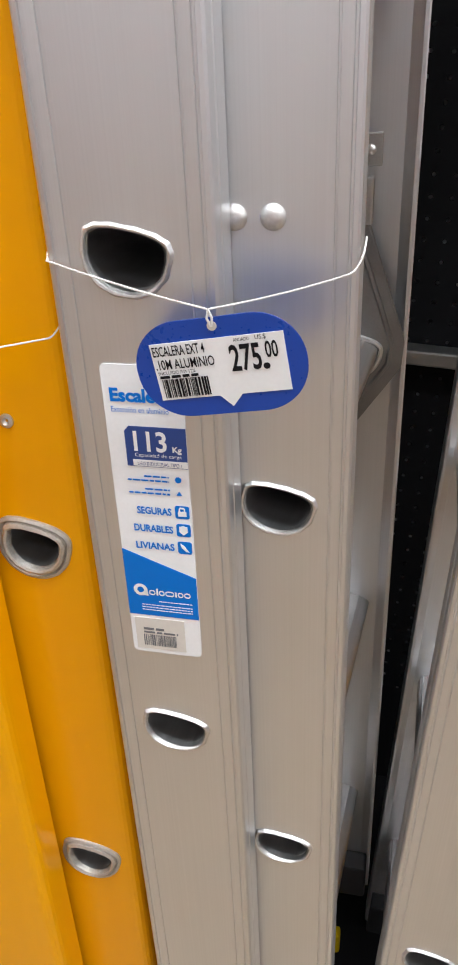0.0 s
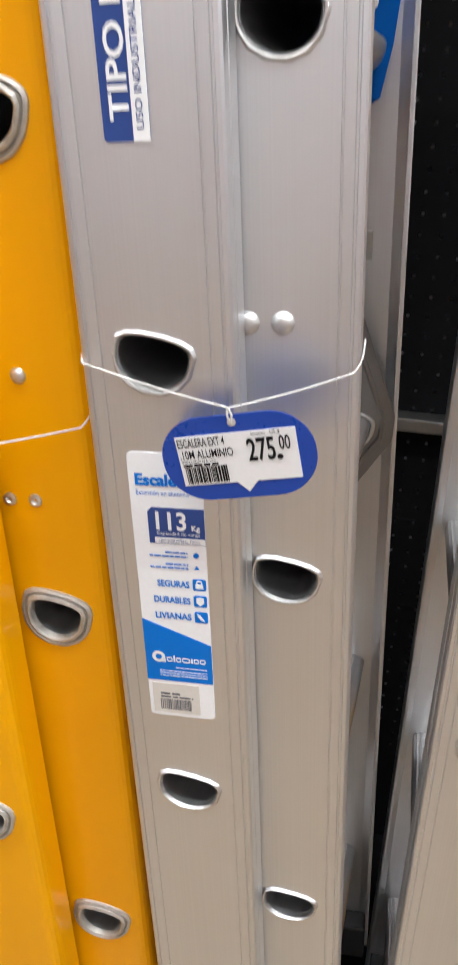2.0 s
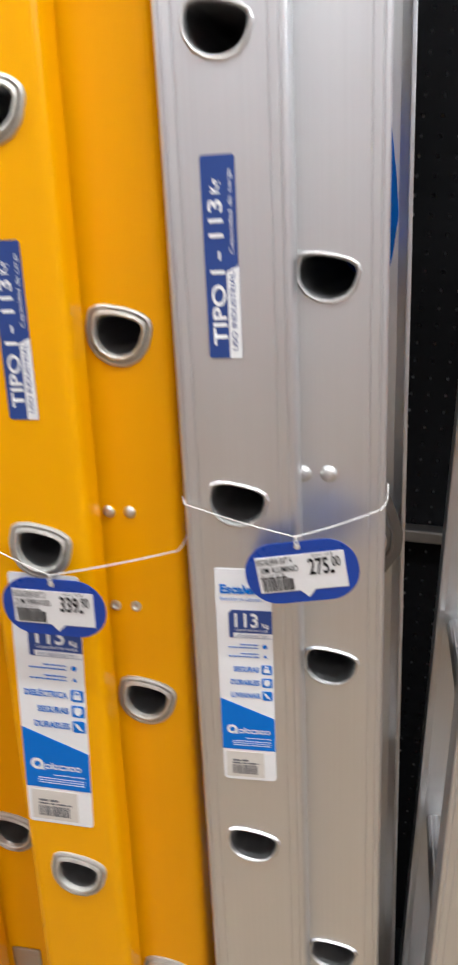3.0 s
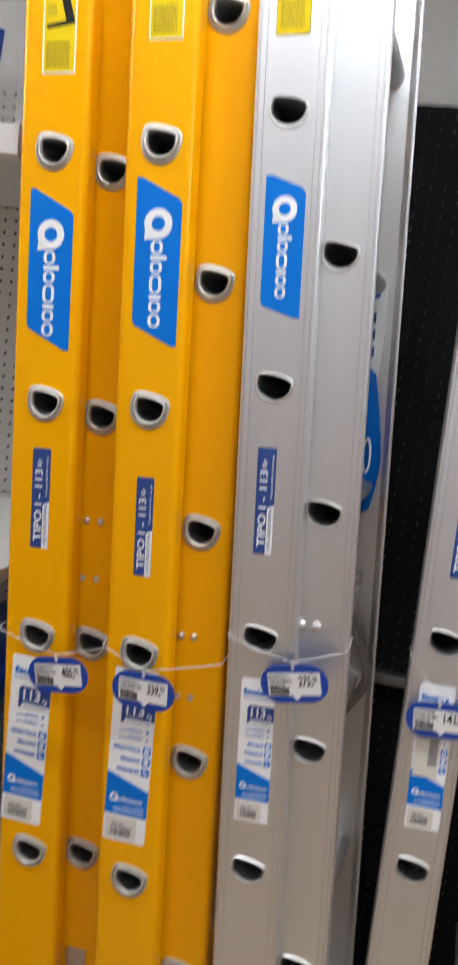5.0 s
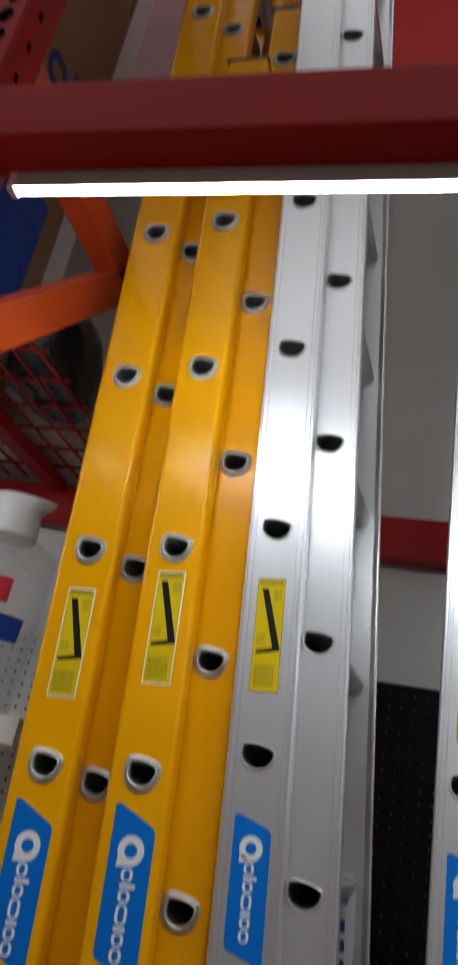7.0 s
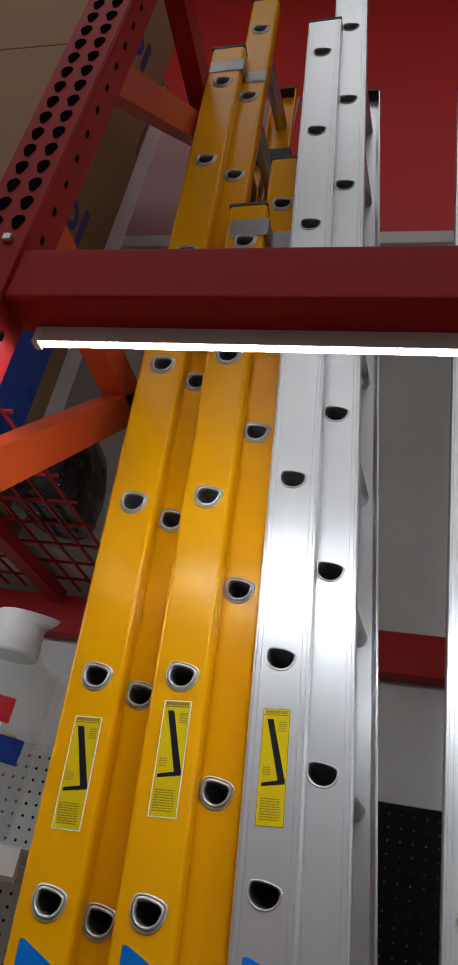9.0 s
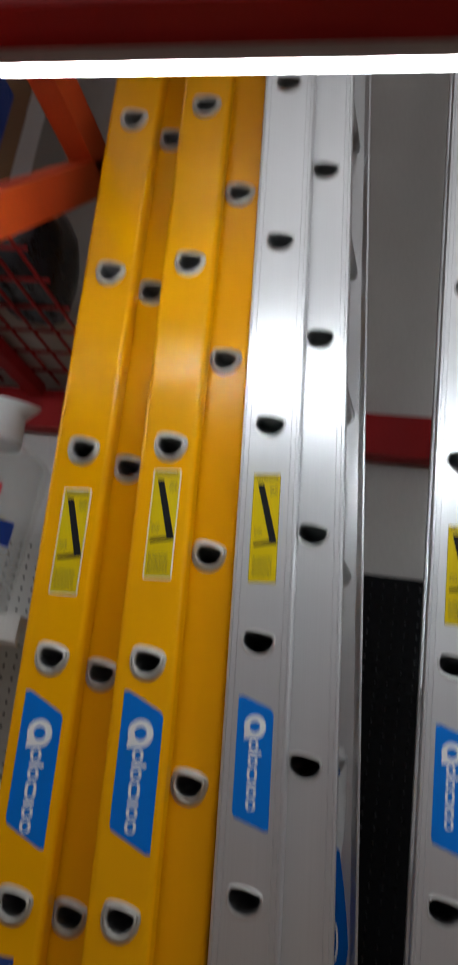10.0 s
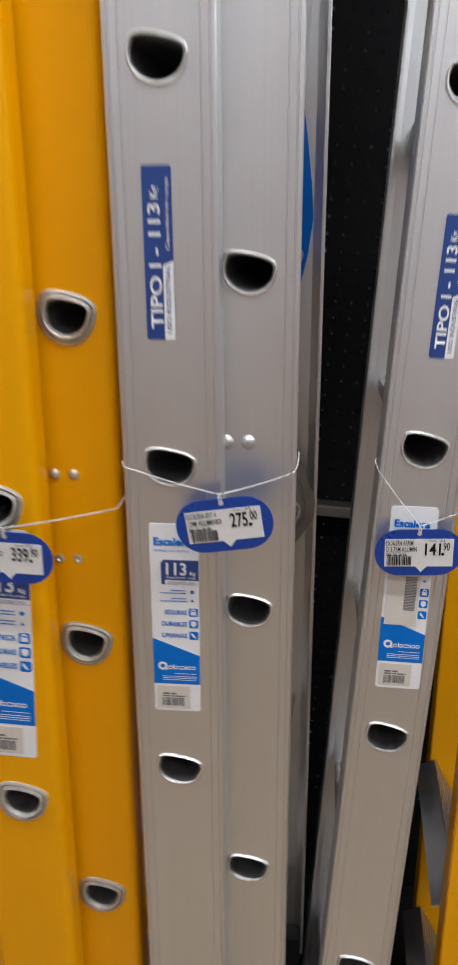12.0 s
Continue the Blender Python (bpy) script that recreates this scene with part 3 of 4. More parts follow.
def price_tag(m, lines, whole, cents, string_pts, label):
    """A blue oval price card with a white printed panel, hung on a white string."""
    tag = thing("price_tag", m, label, "price tag", "price tags hung on the ladders")
    w, h = 0.081, 0.048
    card = part("card", slab(bmesh.new(), rounded(w, h, h / 2 - 0.001, 12), -0.0004, 0.0004), TAGBLUE, tag)
    pw, ph = 0.063, 0.0285
    pts = [(-pw / 2, ph / 2), (-pw / 2, -ph / 2), (-0.003, -ph / 2), (0.0025, -ph / 2 - 0.006), (0.008, -ph / 2), (pw / 2, -ph / 2), (pw / 2, ph / 2)]
    panel = part("panel", slab(bmesh.new(), pts, -0.0008, -0.0004), PAPER, tag)
    y = -0.0012
    for k, t in enumerate(lines):
        letters(t, 0.0050, INK_AND_SHADE, panel, -0.0305, 0.0082 - 0.0066 * k, y, width=0.0250 + 0.0035 * k, bold=0.01)
    letters("INCLUIDO IVA 12%", 0.0017, INK_AND_SHADE, panel, -0.0300, -0.0010, y, width=0.018)
    part("print", bars(bmesh.new(), -0.0298, -0.011, -0.0030, 0.0013, y, 9), INK_AND_SHADE, panel)
    part("barcode", barcode(bmesh.new(), -0.0292, -0.0065, -0.0130, -0.0036, y, 3), INK_AND_SHADE, panel)
    letters("AFILIADO", 0.0016, INK_AND_SHADE, panel, 0.0085, 0.0118, y, width=0.0075)
    letters("US.$", 0.0024, INK_AND_SHADE, panel, 0.0185, 0.0118, y, width=0.005)
    letters(whole, 0.0128, INK_AND_SHADE, panel, 0.0055, -0.0022, y, width=0.0144, bold=0.02)
    letters(".", 0.0128, INK_AND_SHADE, panel, 0.0202, -0.0022, y, bold=0.03)
    letters(cents, 0.0080, INK_AND_SHADE, panel, 0.0222, 0.0028, y, width=0.0058, bold=0.015)
    eye = rounded(0.0045, 0.0045, 0.0022, 6, 0.0, h / 2 - 0.004)
    part("eyelet", slab(bmesh.new(), eye, -0.0006, -0.0004), PAPER_GREY, tag)
    inv = m.inverted()
    local = [inv @ Vector(p) for p in string_pts]
    hole = Vector((0, -0.0012, h / 2 - 0.004))
    mid = Vector((0.0, -0.0012, h / 2 + 0.004))
    bm = bmesh.new()
    k = len(local) // 2
    tube(bm, arc(local[:k] + [mid], 0.0012, 6), 0.00055, 6)
    tube(bm, arc([mid] + local[k:], 0.0012, 6), 0.00055, 6)
    tube(bm, [mid, mid.lerp(hole, 0.5) + Vector((0.0012, -0.0005, 0)), hole], 0.0006, 6)
    tube(bm, [mid, mid.lerp(hole, 0.5) + Vector((-0.0012, -0.0005, 0)), hole], 0.0006, 6)
    part("string", bm, STRING, tag, "thin white cotton string")
    return tag


HOLE_A, HOLE_Y = (0.039, 0.028), (0.034, 0.0275)


def guide_bracket(ladder, x0, x1, y0, xs, ys, z, h):
    """A bent zinc guide plate from the base rail round to the fly rail."""
    t = 0.002
    bm = bmesh.new()
    path = [(x0, y0), (x1, y0), (x1 + 0.002, y0 + 0.003), (x1 + 0.002, ys - 0.003), (x1 + 0.004, ys), (xs, ys)]
    f = [bm.verts.new((x, y - t, z)) for x, y in path] + [bm.verts.new((x, y - t, z + h)) for x, y in path]
    n = len(path)
    faces = [bm.faces.new((f[i], f[i + 1], f[n + i + 1], f[n + i])) for i in range(n - 1)]
    bmesh.ops.solidify(bm, geom=faces, thickness=t)
    return part("guide_bracket", bm, ZINC, ladder, "bent zinc-plated guide bracket")


def stand(x0, y0, sx, sy):
    """The pose of a ladder from its foot and how far it leans per metre of height."""
    return LEAN @ pose(x0, y0, 0, -math.degrees(math.atan(sy)), math.degrees(math.atan(sx)), 0)


# yellow ladder with twelve rungs a section
A_X, A_Y, A_SX, A_SY = -0.423, 0.297, 0.0195, 0.008
ladder_a = thing("extension_ladder", stand(A_X, A_Y, A_SX, A_SY), "tall yellow fibreglass extension ladder standing on edge in the rack", "ladder", "ladders in the rack")
section(ladder_a, "fibreglass", 0.089, -0.0025, 0.0, 0.36, 0.07, 3.59, 0.156, 12, HOLE_Y, 0.02, 0.0025)
section(ladder_a, "fibreglass", 0.077, 0.062, 0.037, 0.30, 0.30, 3.65, 0.447, 12, HOLE_Y, 0.02)
# yellow ladder with ten rungs a section
B_X, B_Y, B_SX, B_SY = -0.2625, 0.2765, 0.0085, 0.009
ladder_b = thing("extension_ladder", stand(B_X, B_Y, B_SX, B_SY), "yellow fibreglass extension ladder between a taller one and an aluminium one", "ladder", "ladders in the rack")
section(ladder_b, "fibreglass", 0.083, -0.003, 0.0, 0.36, 0.06, 2.95, 0.156, 10, HOLE_Y, 0.02, 0.003)
section(ladder_b, "fibreglass", 0.077, 0.062, 0.038, 0.30, 0.19, 3.02, 0.311, 10, HOLE_Y, 0.02)
# aluminium extension ladder
C_X, C_Y = -0.0995, 0.30
ladder_c = thing("extension_ladder", stand(C_X, C_Y, 0.0, 0.0), "brushed aluminium extension ladder standing on edge in the rack", "ladder", "ladders in the rack")
section(ladder_c, "aluminium", 0.0835, -0.002, 0.0, 0.37, 0.05, 3.63, 0.19, 12, HOLE_A, 0.025, -0.002)
section(ladder_c, "aluminium", 0.084, 0.0600, 0.034, 0.31, 0.20, 3.65, 0.345, 12, HOLE_A, 0.027)
# single aluminium ladder
D_X, D_Y, D_SX, D_SY = 0.053, 0.335, 0.060, 0.045
ladder_d = thing("straight_ladder", stand(D_X, D_Y, D_SX, D_SY), "single aluminium straight ladder leaning in the rack", "ladder", "ladders in the rack")
section(ladder_d, "aluminium", 0.078, 0.0, 0.0, 0.36, 0.05, 3.6, 0.187, 12, HOLE_A, 0.013)

# stickers and labels
for lad, ox, sx, brand, warn, rate, lab in (
    (ladder_a, A_X, A_SX, (-0.393, 1.440, 1.637, 0.0575, 0.027), (-0.385, 1.7685, 1.924, 0.0425, True), (-0.400, 1.188, 1.3175, 0.0245), (-0.414, 0.805, 1.040, 0.058, ("DIELÉCTRICA", "SEGURAS", "DURABLES"), "Extensión en fibra", 2.8)),
    (ladder_b, B_X, B_SX, (-0.248, 1.449, 1.644, 0.0555, 0.025), (-0.246, 1.792, 1.949, 0.0405, True), (-0.2525, 1.1705, 1.293, 0.022), (-0.260, 0.817, 1.050, 0.057, ("DIELÉCTRICA", "SEGURAS", "DURABLES"), "Extensión en fibra", 2.3)),
    (ladder_c, C_X, 0.0, (-0.1015, 1.486, 1.647, 0.0460, 0.015), (-0.103, 1.793, 1.946, 0.0380, False), (-0.1065, 1.2095, 1.338, 0.0225), (-0.1025, 0.865, 1.0525, 0.0428, ("SEGURAS", "DURABLES", "LIVIANAS"), "Extensión en aluminio", 0.3)),
    (ladder_d, D_X, D_SX, (0.148, 1.470, 1.633, 0.0440, 0.013), (0.167, 1.768, 1.914, 0.0370, False), (0.1315, 1.185, 1.306, 0.0215), (0.1115, 0.854, 1.046, 0.0440, ("SEGURAS", "DURABLES", "LIVIANAS"), "Arrimo en aluminio", -1.5)),
):
    at = lambda x, z0, z1: x - ox - sx * (z0 + z1) / 2
    brand_sticker(lad, at(*brand[:3]), 0.0, *brand[1:])
    warning_sticker(lad, at(*warn[:3]), 0.0, *warn[1:])
    rating_sticker(lad, at(*rate[:3]), 0.0, *rate[1:])
    x, z0, z1, w, words, sub, turn = lab
    product_label(lad, at(x, z0, z1) - math.tan(radians(turn)) * (z1 - z0) / 2, 0.0, z0, z1, w, words, sub, turn, lad is ladder_d)

# rivets
rivets(ladder_c, [(x + 0.0995, 0.034, 1.1165) for x in (-0.0585, -0.0395)])
rivets(ladder_b, [(x - B_X - B_SX * 1.09, 0.038, 1.088) for x in (-0.2105, -0.1935)], r=0.005)
rivets(ladder_b, [(x - B_X - B_SX * 1.0, 0.038, 1.007) for x in (-0.2120, -0.1950)], r=0.0045, hollow=True)
rivets(ladder_a, [(x - A_X - A_SX * 1.22, 0.037, 1.223) for x in (-0.3515, -0.3325)], r=0.005)
rivets(ladder_a, [(x - A_X - A_SX * 1.14, 0.037, 1.145) for x in (-0.3555, -0.3365)], r=0.0045, hollow=True)
guide_bracket(ladder_a, -0.040, 0.047, 0.0, 0.100, 0.037, 3.555, 0.045)
guide_bracket(ladder_b, -0.035, 0.045, 0.0, 0.100, 0.038, 2.915, 0.05)
part("latch", one_box(0.072, 0.136, 0.262, 0.300, 3.515, 3.600, 0.005), DARK, ladder_a, "black plastic latch")
part("lock_plate", one_box(0.045, 0.075, 0.034, 0.037, 0.565, 0.605, 0.002), ZINC, ladder_a, "small grey lock plate")

# rung lock, its catch and a curled label on the inner side of the far rail
def at_c(x, z):
    return x - C_X, z


FAR = 0.034 + 0.31 - 0.034
plate = [at_c(*p) for p in ((-0.065, 0.880), (-0.014, 0.884), (0.0255, 0.942), (0.0270, 0.966), (-0.006, 1.062), (-0.014, 1.074), (-0.065, 1.085))]
bm = slab(bmesh.new(), plate, FAR - 0.012, FAR - 0.006)
bmesh.ops.bevel(bm, geom=list(bm.edges), offset=0.0015, segments=2, affect="EDGES")
lock = part("rung_lock", bm, CAST, ladder_c, "grey cast rung lock plate", True)
ridge = [(*at_c(x, z), 0) for x, z in ((-0.03, 1.072), (-0.012, 1.045), (0.006, 0.994), (0.016, 0.964), (0.014, 0.945), (-0.016, 0.902))]
part("ridge", tube(bmesh.new(), [(x, FAR - 0.012, z) for x, z, _ in ridge], 0.0025, 6), CAST, lock)
cx, cz = at_c(-0.018, 0.955)
part("rim", tube(bmesh.new(), [(cx + 1.28 * x, FAR - 0.014, cz + 1.3 * z) for x, z in dee(0.039, 0.028, 30)] + [(cx + 1.28 * dee(0.039, 0.028, 30)[0][0], FAR - 0.014, cz + 1.3 * dee(0.039, 0.028, 30)[0][1])], 0.0022, 6), ALU_COLLAR, lock)
x0, z0 = at_c(-0.042, 1.062)
part("catch", one_box(x0, x0 + 0.038, FAR - 0.018, FAR - 0.004, z0, z0 + 0.036, 0.002), ZINC, ladder_c, "small steel catch")
part("catch_strap", one_box(x0, x0 + 0.043, FAR - 0.008, FAR - 0.003, z0 + 0.042, z0 + 0.066, 0.001), ZINC, ladder_c)
rivets(ladder_c, [(x0 + 0.034, FAR - 0.008, z0 + 0.054)], r=0.004)


def bagged(x_left, edge, y, bow, mat, name, label, parent):
    """A crumpled sheet whose free edge follows (x, z) pairs, bowed towards the aisle."""
    bm, n, grid = bmesh.new(), 8, []
    for k, (xr, z) in enumerate(edge):
        grid.append([bm.verts.new((x_left + (xr - x_left) * i / n, y - bow * math.sin(math.pi * (0.15 + 0.85 * i / n)) - 0.0012 * math.sin(2.1 * k + 0.9 * i), z)) for i in range(n + 1)])
    for a, b in zip(grid, grid[1:]):
        for i in range(n):
            bm.faces.new((a[i], a[i + 1], b[i + 1], b[i]))
    bmesh.ops.solidify(bm, geom=list(bm.faces), thickness=0.0004)
    return part(name, bm, mat, parent, label, True)


on_c = lambda *ps: [(x - C_X, z) for x, z in ps]
far_label = bagged(-0.045 - C_X, on_c((0.000, 1.41), (0.005, 1.45), (0.008, 1.50), (0.008, 1.56), (0.003, 1.585)), FAR - 0.004, 0.010, PAPER, "far_label", "curled white label on the inner rail", ladder_c)
foot = bagged(-0.045 - C_X, on_c((-0.012, 1.218), (0.002, 1.226), (0.0105, 1.262), (0.0155, 1.300), (0.0130, 1.335), (0.007, 1.385), (0.000, 1.43), (-0.006, 1.462)), FAR - 0.006, 0.012, BLUE, "label_foot", "crumpled blue foot of the curled label", ladder_c)
part("emblem", tube(bmesh.new(), [(-0.006 - C_X + 0.0055 * math.cos(radians(a)), FAR - 0.0175, 1.310 + 0.026 * math.sin(radians(a))) for a in range(0, 361, 30)], 0.0016, 6), PAPER, foot)
part("print_blue", slab(bmesh.new(), rounded(0.012, 0.022, 0.002, 3, -0.008 - C_X, 1.555), FAR - 0.0165, FAR - 0.0160), BLUE, far_label)
bm = bmesh.new()
for k in range(3):
    slab(bm, rounded(0.006, 0.016, 0.001, 2, -0.009 - C_X, 1.515 - 0.025 * k), FAR - 0.0165, FAR - 0.0160)
part("print", bm, NAVY, far_label)
part("foot_clip", one_box(-0.024 - C_X, -0.003 - C_X, FAR - 0.03, FAR - 0.012, 0.085, 0.125, 0.006, 3), STICKY, ladder_c, "small yellow plastic clip")

# price tags
def frame_pose(x, y, z, turn, lean=0.0):
    return LEAN @ pose(x, y, z, lean, turn, 0)


def pts(*ps):
    return [LEAN @ Vector(p) for p in ps]


price_tag(frame_pose(-0.0560, 0.281, 1.0605, -8.0, 4), ("ESCALERA EXT 4", ".10M ALUMINIO"), "275", "00", pts((-0.135, 0.34, 1.108), (-0.1445, 0.305, 1.106), (-0.1420, 0.297, 1.104), (-0.0015, 0.3235, 1.0925), (0.0034, 0.3290, 1.0985), (0.0042, 0.350, 1.104)),
          "blue oval price tag hung by string on an aluminium ladder")
price_tag(frame_pose(-0.2400, 0.268, 1.0310, 2.5, 4), ("ESCALERA EXT 3", ".21M FIBRAVID"), "339", "90", pts((-0.290, 0.33, 1.085), (-0.2985, 0.29, 1.084), (-0.2965, 0.274, 1.081), (-0.1545, 0.312, 1.0605), (-0.1485, 0.316, 1.0675), (-0.1465, 0.34, 1.075)),
          "blue oval price tag hung on a yellow ladder")
price_tag(frame_pose(-0.3540, 0.270, 1.0355, -5.0, 4), ("ESCALERA EXT 4", ".90M FIBRAVID"), "405", "90", pts((-0.440, 0.33, 1.083), (-0.4485, 0.30, 1.083), (-0.4465, 0.287, 1.080), (-0.300, 0.315, 1.064), (-0.294, 0.322, 1.072), (-0.290, 0.34, 1.075)),
          "blue oval price tag on the taller yellow ladder")
price_tag(frame_pose(0.1180, 0.366, 1.0035, -2.0, 4), ("ESCALERA ARRIM", "O 3.75M ALUMIN"), "141", "90", pts((0.085, 0.43, 1.083), (0.0765, 0.40, 1.083), (0.0785, 0.380, 1.078), (0.165, 0.378, 1.045), (0.1655, 0.385, 1.05), (0.164, 0.41, 1.055)),
          "blue oval price tag on a single aluminium ladder")

# yellow step ladder deeper in the rack, its aluminium treads seen from the side
ladder_e = thing("step_ladder", LEAN @ pose(0.226, 0.40, 0, -1.5, 0.5, 0), "yellow fibreglass step ladder with grey treads behind a single aluminium ladder", "ladder", "ladders in the rack")
for name, x, y, w, z1 in (("rail", 0.0, 0.0, 0.080, 1.42), ("rail", 0.030, 0.31, 0.075, 1.42)):
    bm = slab(bmesh.new(), [(-w / 2, 0.016), (w / 2, 0.016), (w / 2, z1), (-w / 2, z1)], 0.0, 0.004)
    for sx in (-1, 1):
        box(bm, sx * (w / 2 - 0.002) - 0.002, sx * (w / 2 - 0.002) + 0.002, 0.004, 0.030, 0.016, z1)
    bmesh.ops.bevel(bm, geom=[e for e in bm.edges if abs(e.verts[0].co.z - e.verts[1].co.z) > 0.5], offset=0.0012, segments=2, affect="EDGES")
    part(name, bm, YELLOW, ladder_e, m=pose(x, y, 0))
for k in range(2):
    bm = one_box(-0.052, 0.090, 0.032, 0.305, -0.002, 0.002)
    box(bm, -0.052, -0.049, 0.032, 0.305, -0.030, -0.002)
    for i in range(12):
        box(bm, -0.046 + 0.011 * i, -0.042 + 0.011 * i, 0.032, 0.305, 0.002, 0.0035)
    part("tread", bm, ALU_RUNG, ladder_e, "ribbed grey aluminium tread", m=pose(0.000, 0, 0.17 + 0.29 * k, 0, 62, -4))
part("stay", tube(bmesh.new(), [(0.022, 0.05, 0.30), (0.020, 0.16, 0.80)], 0.004, 8), ZINC, ladder_e, "thin bright steel stay")

# ---- rack ----
def teardrop(cx, cz, r):
    return [(cx + r * math.cos(radians(a)), cz + r * math.sin(radians(a))) for a in range(-10, 191, 25)] + [(cx - 0.45 * r, cz - 1.5 * r), (cx, cz - 1.8 * r), (cx + 0.45 * r, cz - 1.5 * r)]


def rack_post(name, x0, x1, y0, y1, top, holes_from, holes_to):
    """An open-section upright; near-black slabs on front and side stand in for its shaded holes."""
    ob = thing(name, pose(x0, y0, 0), "red painted pallet rack upright with teardrop holes", "rack upright", "rack uprights")
    w, d, t = x1 - x0, y1 - y0, 0.003
    outline = [(0.02, d), (0, d), (0, 0), (w, 0), (w, d), (w - 0.02, d), (w - 0.02, d - t), (w - t, d - t), (w - t, t), (t, t), (t, d - t), (0.02, d - t)]
    bm = bmesh.new()
    rings = [[bm.verts.new((x, y, z)) for x, y in outline] for z in (0.0, top)]
    for i in range(len(outline)):
        j = (i + 1) % len(outline)
        bm.faces.new((rings[0][i], rings[0][j], rings[1][j], rings[1][i]))
    for r in rings:
        bm.faces.new(r)
    long_edges = [e for e in bm.edges if abs(e.verts[0].co.z - e.verts[1].co.z) > 1 and e.verts[0].co.y < 0.001]
    bmesh.ops.bevel(bm, geom=long_edges, offset=0.003, segments=3, affect="EDGES")
    part("post", bm, RED, ob)
    # holes as thin dark slabs on the closed faces, their shade painted
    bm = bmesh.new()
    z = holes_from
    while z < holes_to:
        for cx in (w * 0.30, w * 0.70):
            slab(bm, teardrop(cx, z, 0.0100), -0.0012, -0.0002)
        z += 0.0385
    tagged(part("teardrop_shade", bm, HOLE_SHADE, ob), kind="stuff")
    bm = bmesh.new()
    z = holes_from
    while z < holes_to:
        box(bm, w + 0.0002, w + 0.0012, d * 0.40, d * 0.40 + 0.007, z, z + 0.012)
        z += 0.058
    tagged(part("slot_shade", bm, HOLE_SHADE, ob), kind="stuff")
    return ob


POST_X0, POST_X1 = -0.706, -0.620
rack_post("rack_upright", POST_X0, POST_X1, -0.136, -0.072, 4.6, 1.2, 4.4)


def brace(y0, z0, y1, z1, mat=ORANGE):
    ob = thing("rack_brace", pose(-0.716, y0, z0), "orange painted channel brace of the rack frame", "brace", "rack braces")
    L, a = math.hypot(y1 - y0, z1 - z0), math.degrees(math.atan2(z1 - z0, y1 - y0))
    bm = slab(bmesh.new(), [(-0.024, -0.033), (0.024, -0.033), (0.024, 0.033), (-0.024, 0.033), (-0.024, 0.030), (0.021, 0.030), (0.021, -0.030), (-0.024, -0.030)], 0, L)
    part("channel", bm, mat, ob, m=pose(0, 0, 0, a, 0, 0))
    part("bolt", one_box(0.024, 0.031, 0.012, 0.026, -0.007, 0.007, 0.002), ZINC, ob, "zinc bolt head", m=pose(0, 0, 0, a, 0, 0))
    return ob


brace(-0.071, 1.995, 0.470, 2.558)
brace(-0.071, 2.575, 0.470, 2.575)
brace(-0.071, 2.910, 0.470, 3.457)
brace(-0.071, 3.480, 0.470, 3.480, RED)


def beam(name, x0, x1, y0, y1, z0, z1, label, plate):
    ob = thing(name, pose((x0 + x1) / 2, y0, z0), label, "rack beam", "rack beams")
    h, d, L = z1 - z0, y1 - y0, (x1 - x0) / 2
    part("tube", one_box(-L, L, 0, d, 0, h, 0.005, 3), RED, ob)
    if plate:
        a = -L - 0.045 if plate < 0 else L
        part("end_plate", one_box(a, a + 0.045, -0.005, -0.0015, -0.03, h + 0.03, 0.001), RED, ob)
        bolt = finish(one_box(-0.006, 0.006, -0.008, 0.0, -0.006, 0.006, 0.002), "pin", ZINC)
        for z in (-0.015, h + 0.012):
            put("pin", bolt, ob, pose(a + 0.022, -0.005, z), "zinc locking pin")
    return ob


beam("rack_beam", POST_X1, 2.2, -0.136, -0.069, 2.291, 2.376, "dark red painted rack beam with a tube light below", -1)
beam("rack_beam", -3.2, POST_X0, -0.136, -0.069, 2.291, 2.376, "dark red painted rack beam of the next bay", 1)
beam("rack_beam", -3.2, 2.2, 0.905, 0.960, 2.188, 2.286, "dark red painted rear rack beam", 0)

for cx, half in ((0.80, 1.39), (-2.12, 1.38)):
    lamp = thing("tube_light", pose(cx, -0.073, 2.2635), "white LED tube light fixed under a red rack beam", "lamp", "tube lights")
    part("housing", slab(bmesh.new(), [(-0.0080, 0.0040), (-0.0066, 0.0040), (-0.0066, 0.0115), (0.0085, 0.0115), (0.0085, 0.0273), (-0.0080, 0.0273)], -half, half), LAMP_BODY, lamp, "pale grey lamp housing", m=pose(0, 0, 0, 0, 0, 90) @ Matrix.Diagonal((1, -1, 1, 1)))
    bm = bmesh.new()
    rows = [[bm.verts.new((x, 0.0012 + 0.0072 * math.cos(radians(a)), 0.0113 - 0.0090 * math.sin(radians(a)))) for a in range(0, 181, 15)] for x in (-half + 0.01, half - 0.01)]
    for i in range(len(rows[0]) - 1):
        bm.faces.new((rows[0][i], rows[0][i + 1], rows[1][i + 1], rows[1][i]))
    for r in rows:
        bm.faces.new(r)
    part("diffuser", bm, TUBE, lamp, "glowing white half-round diffuser", True)
    cap = finish(one_box(-0.005, 0.005, -0.0086, 0.0090, 0.0015, 0.0272, 0.002), "end_cap", WHITE_PLASTIC)
    for e in (-half, half):
        put("end_cap", cap, lamp, pose(e, 0, 0))


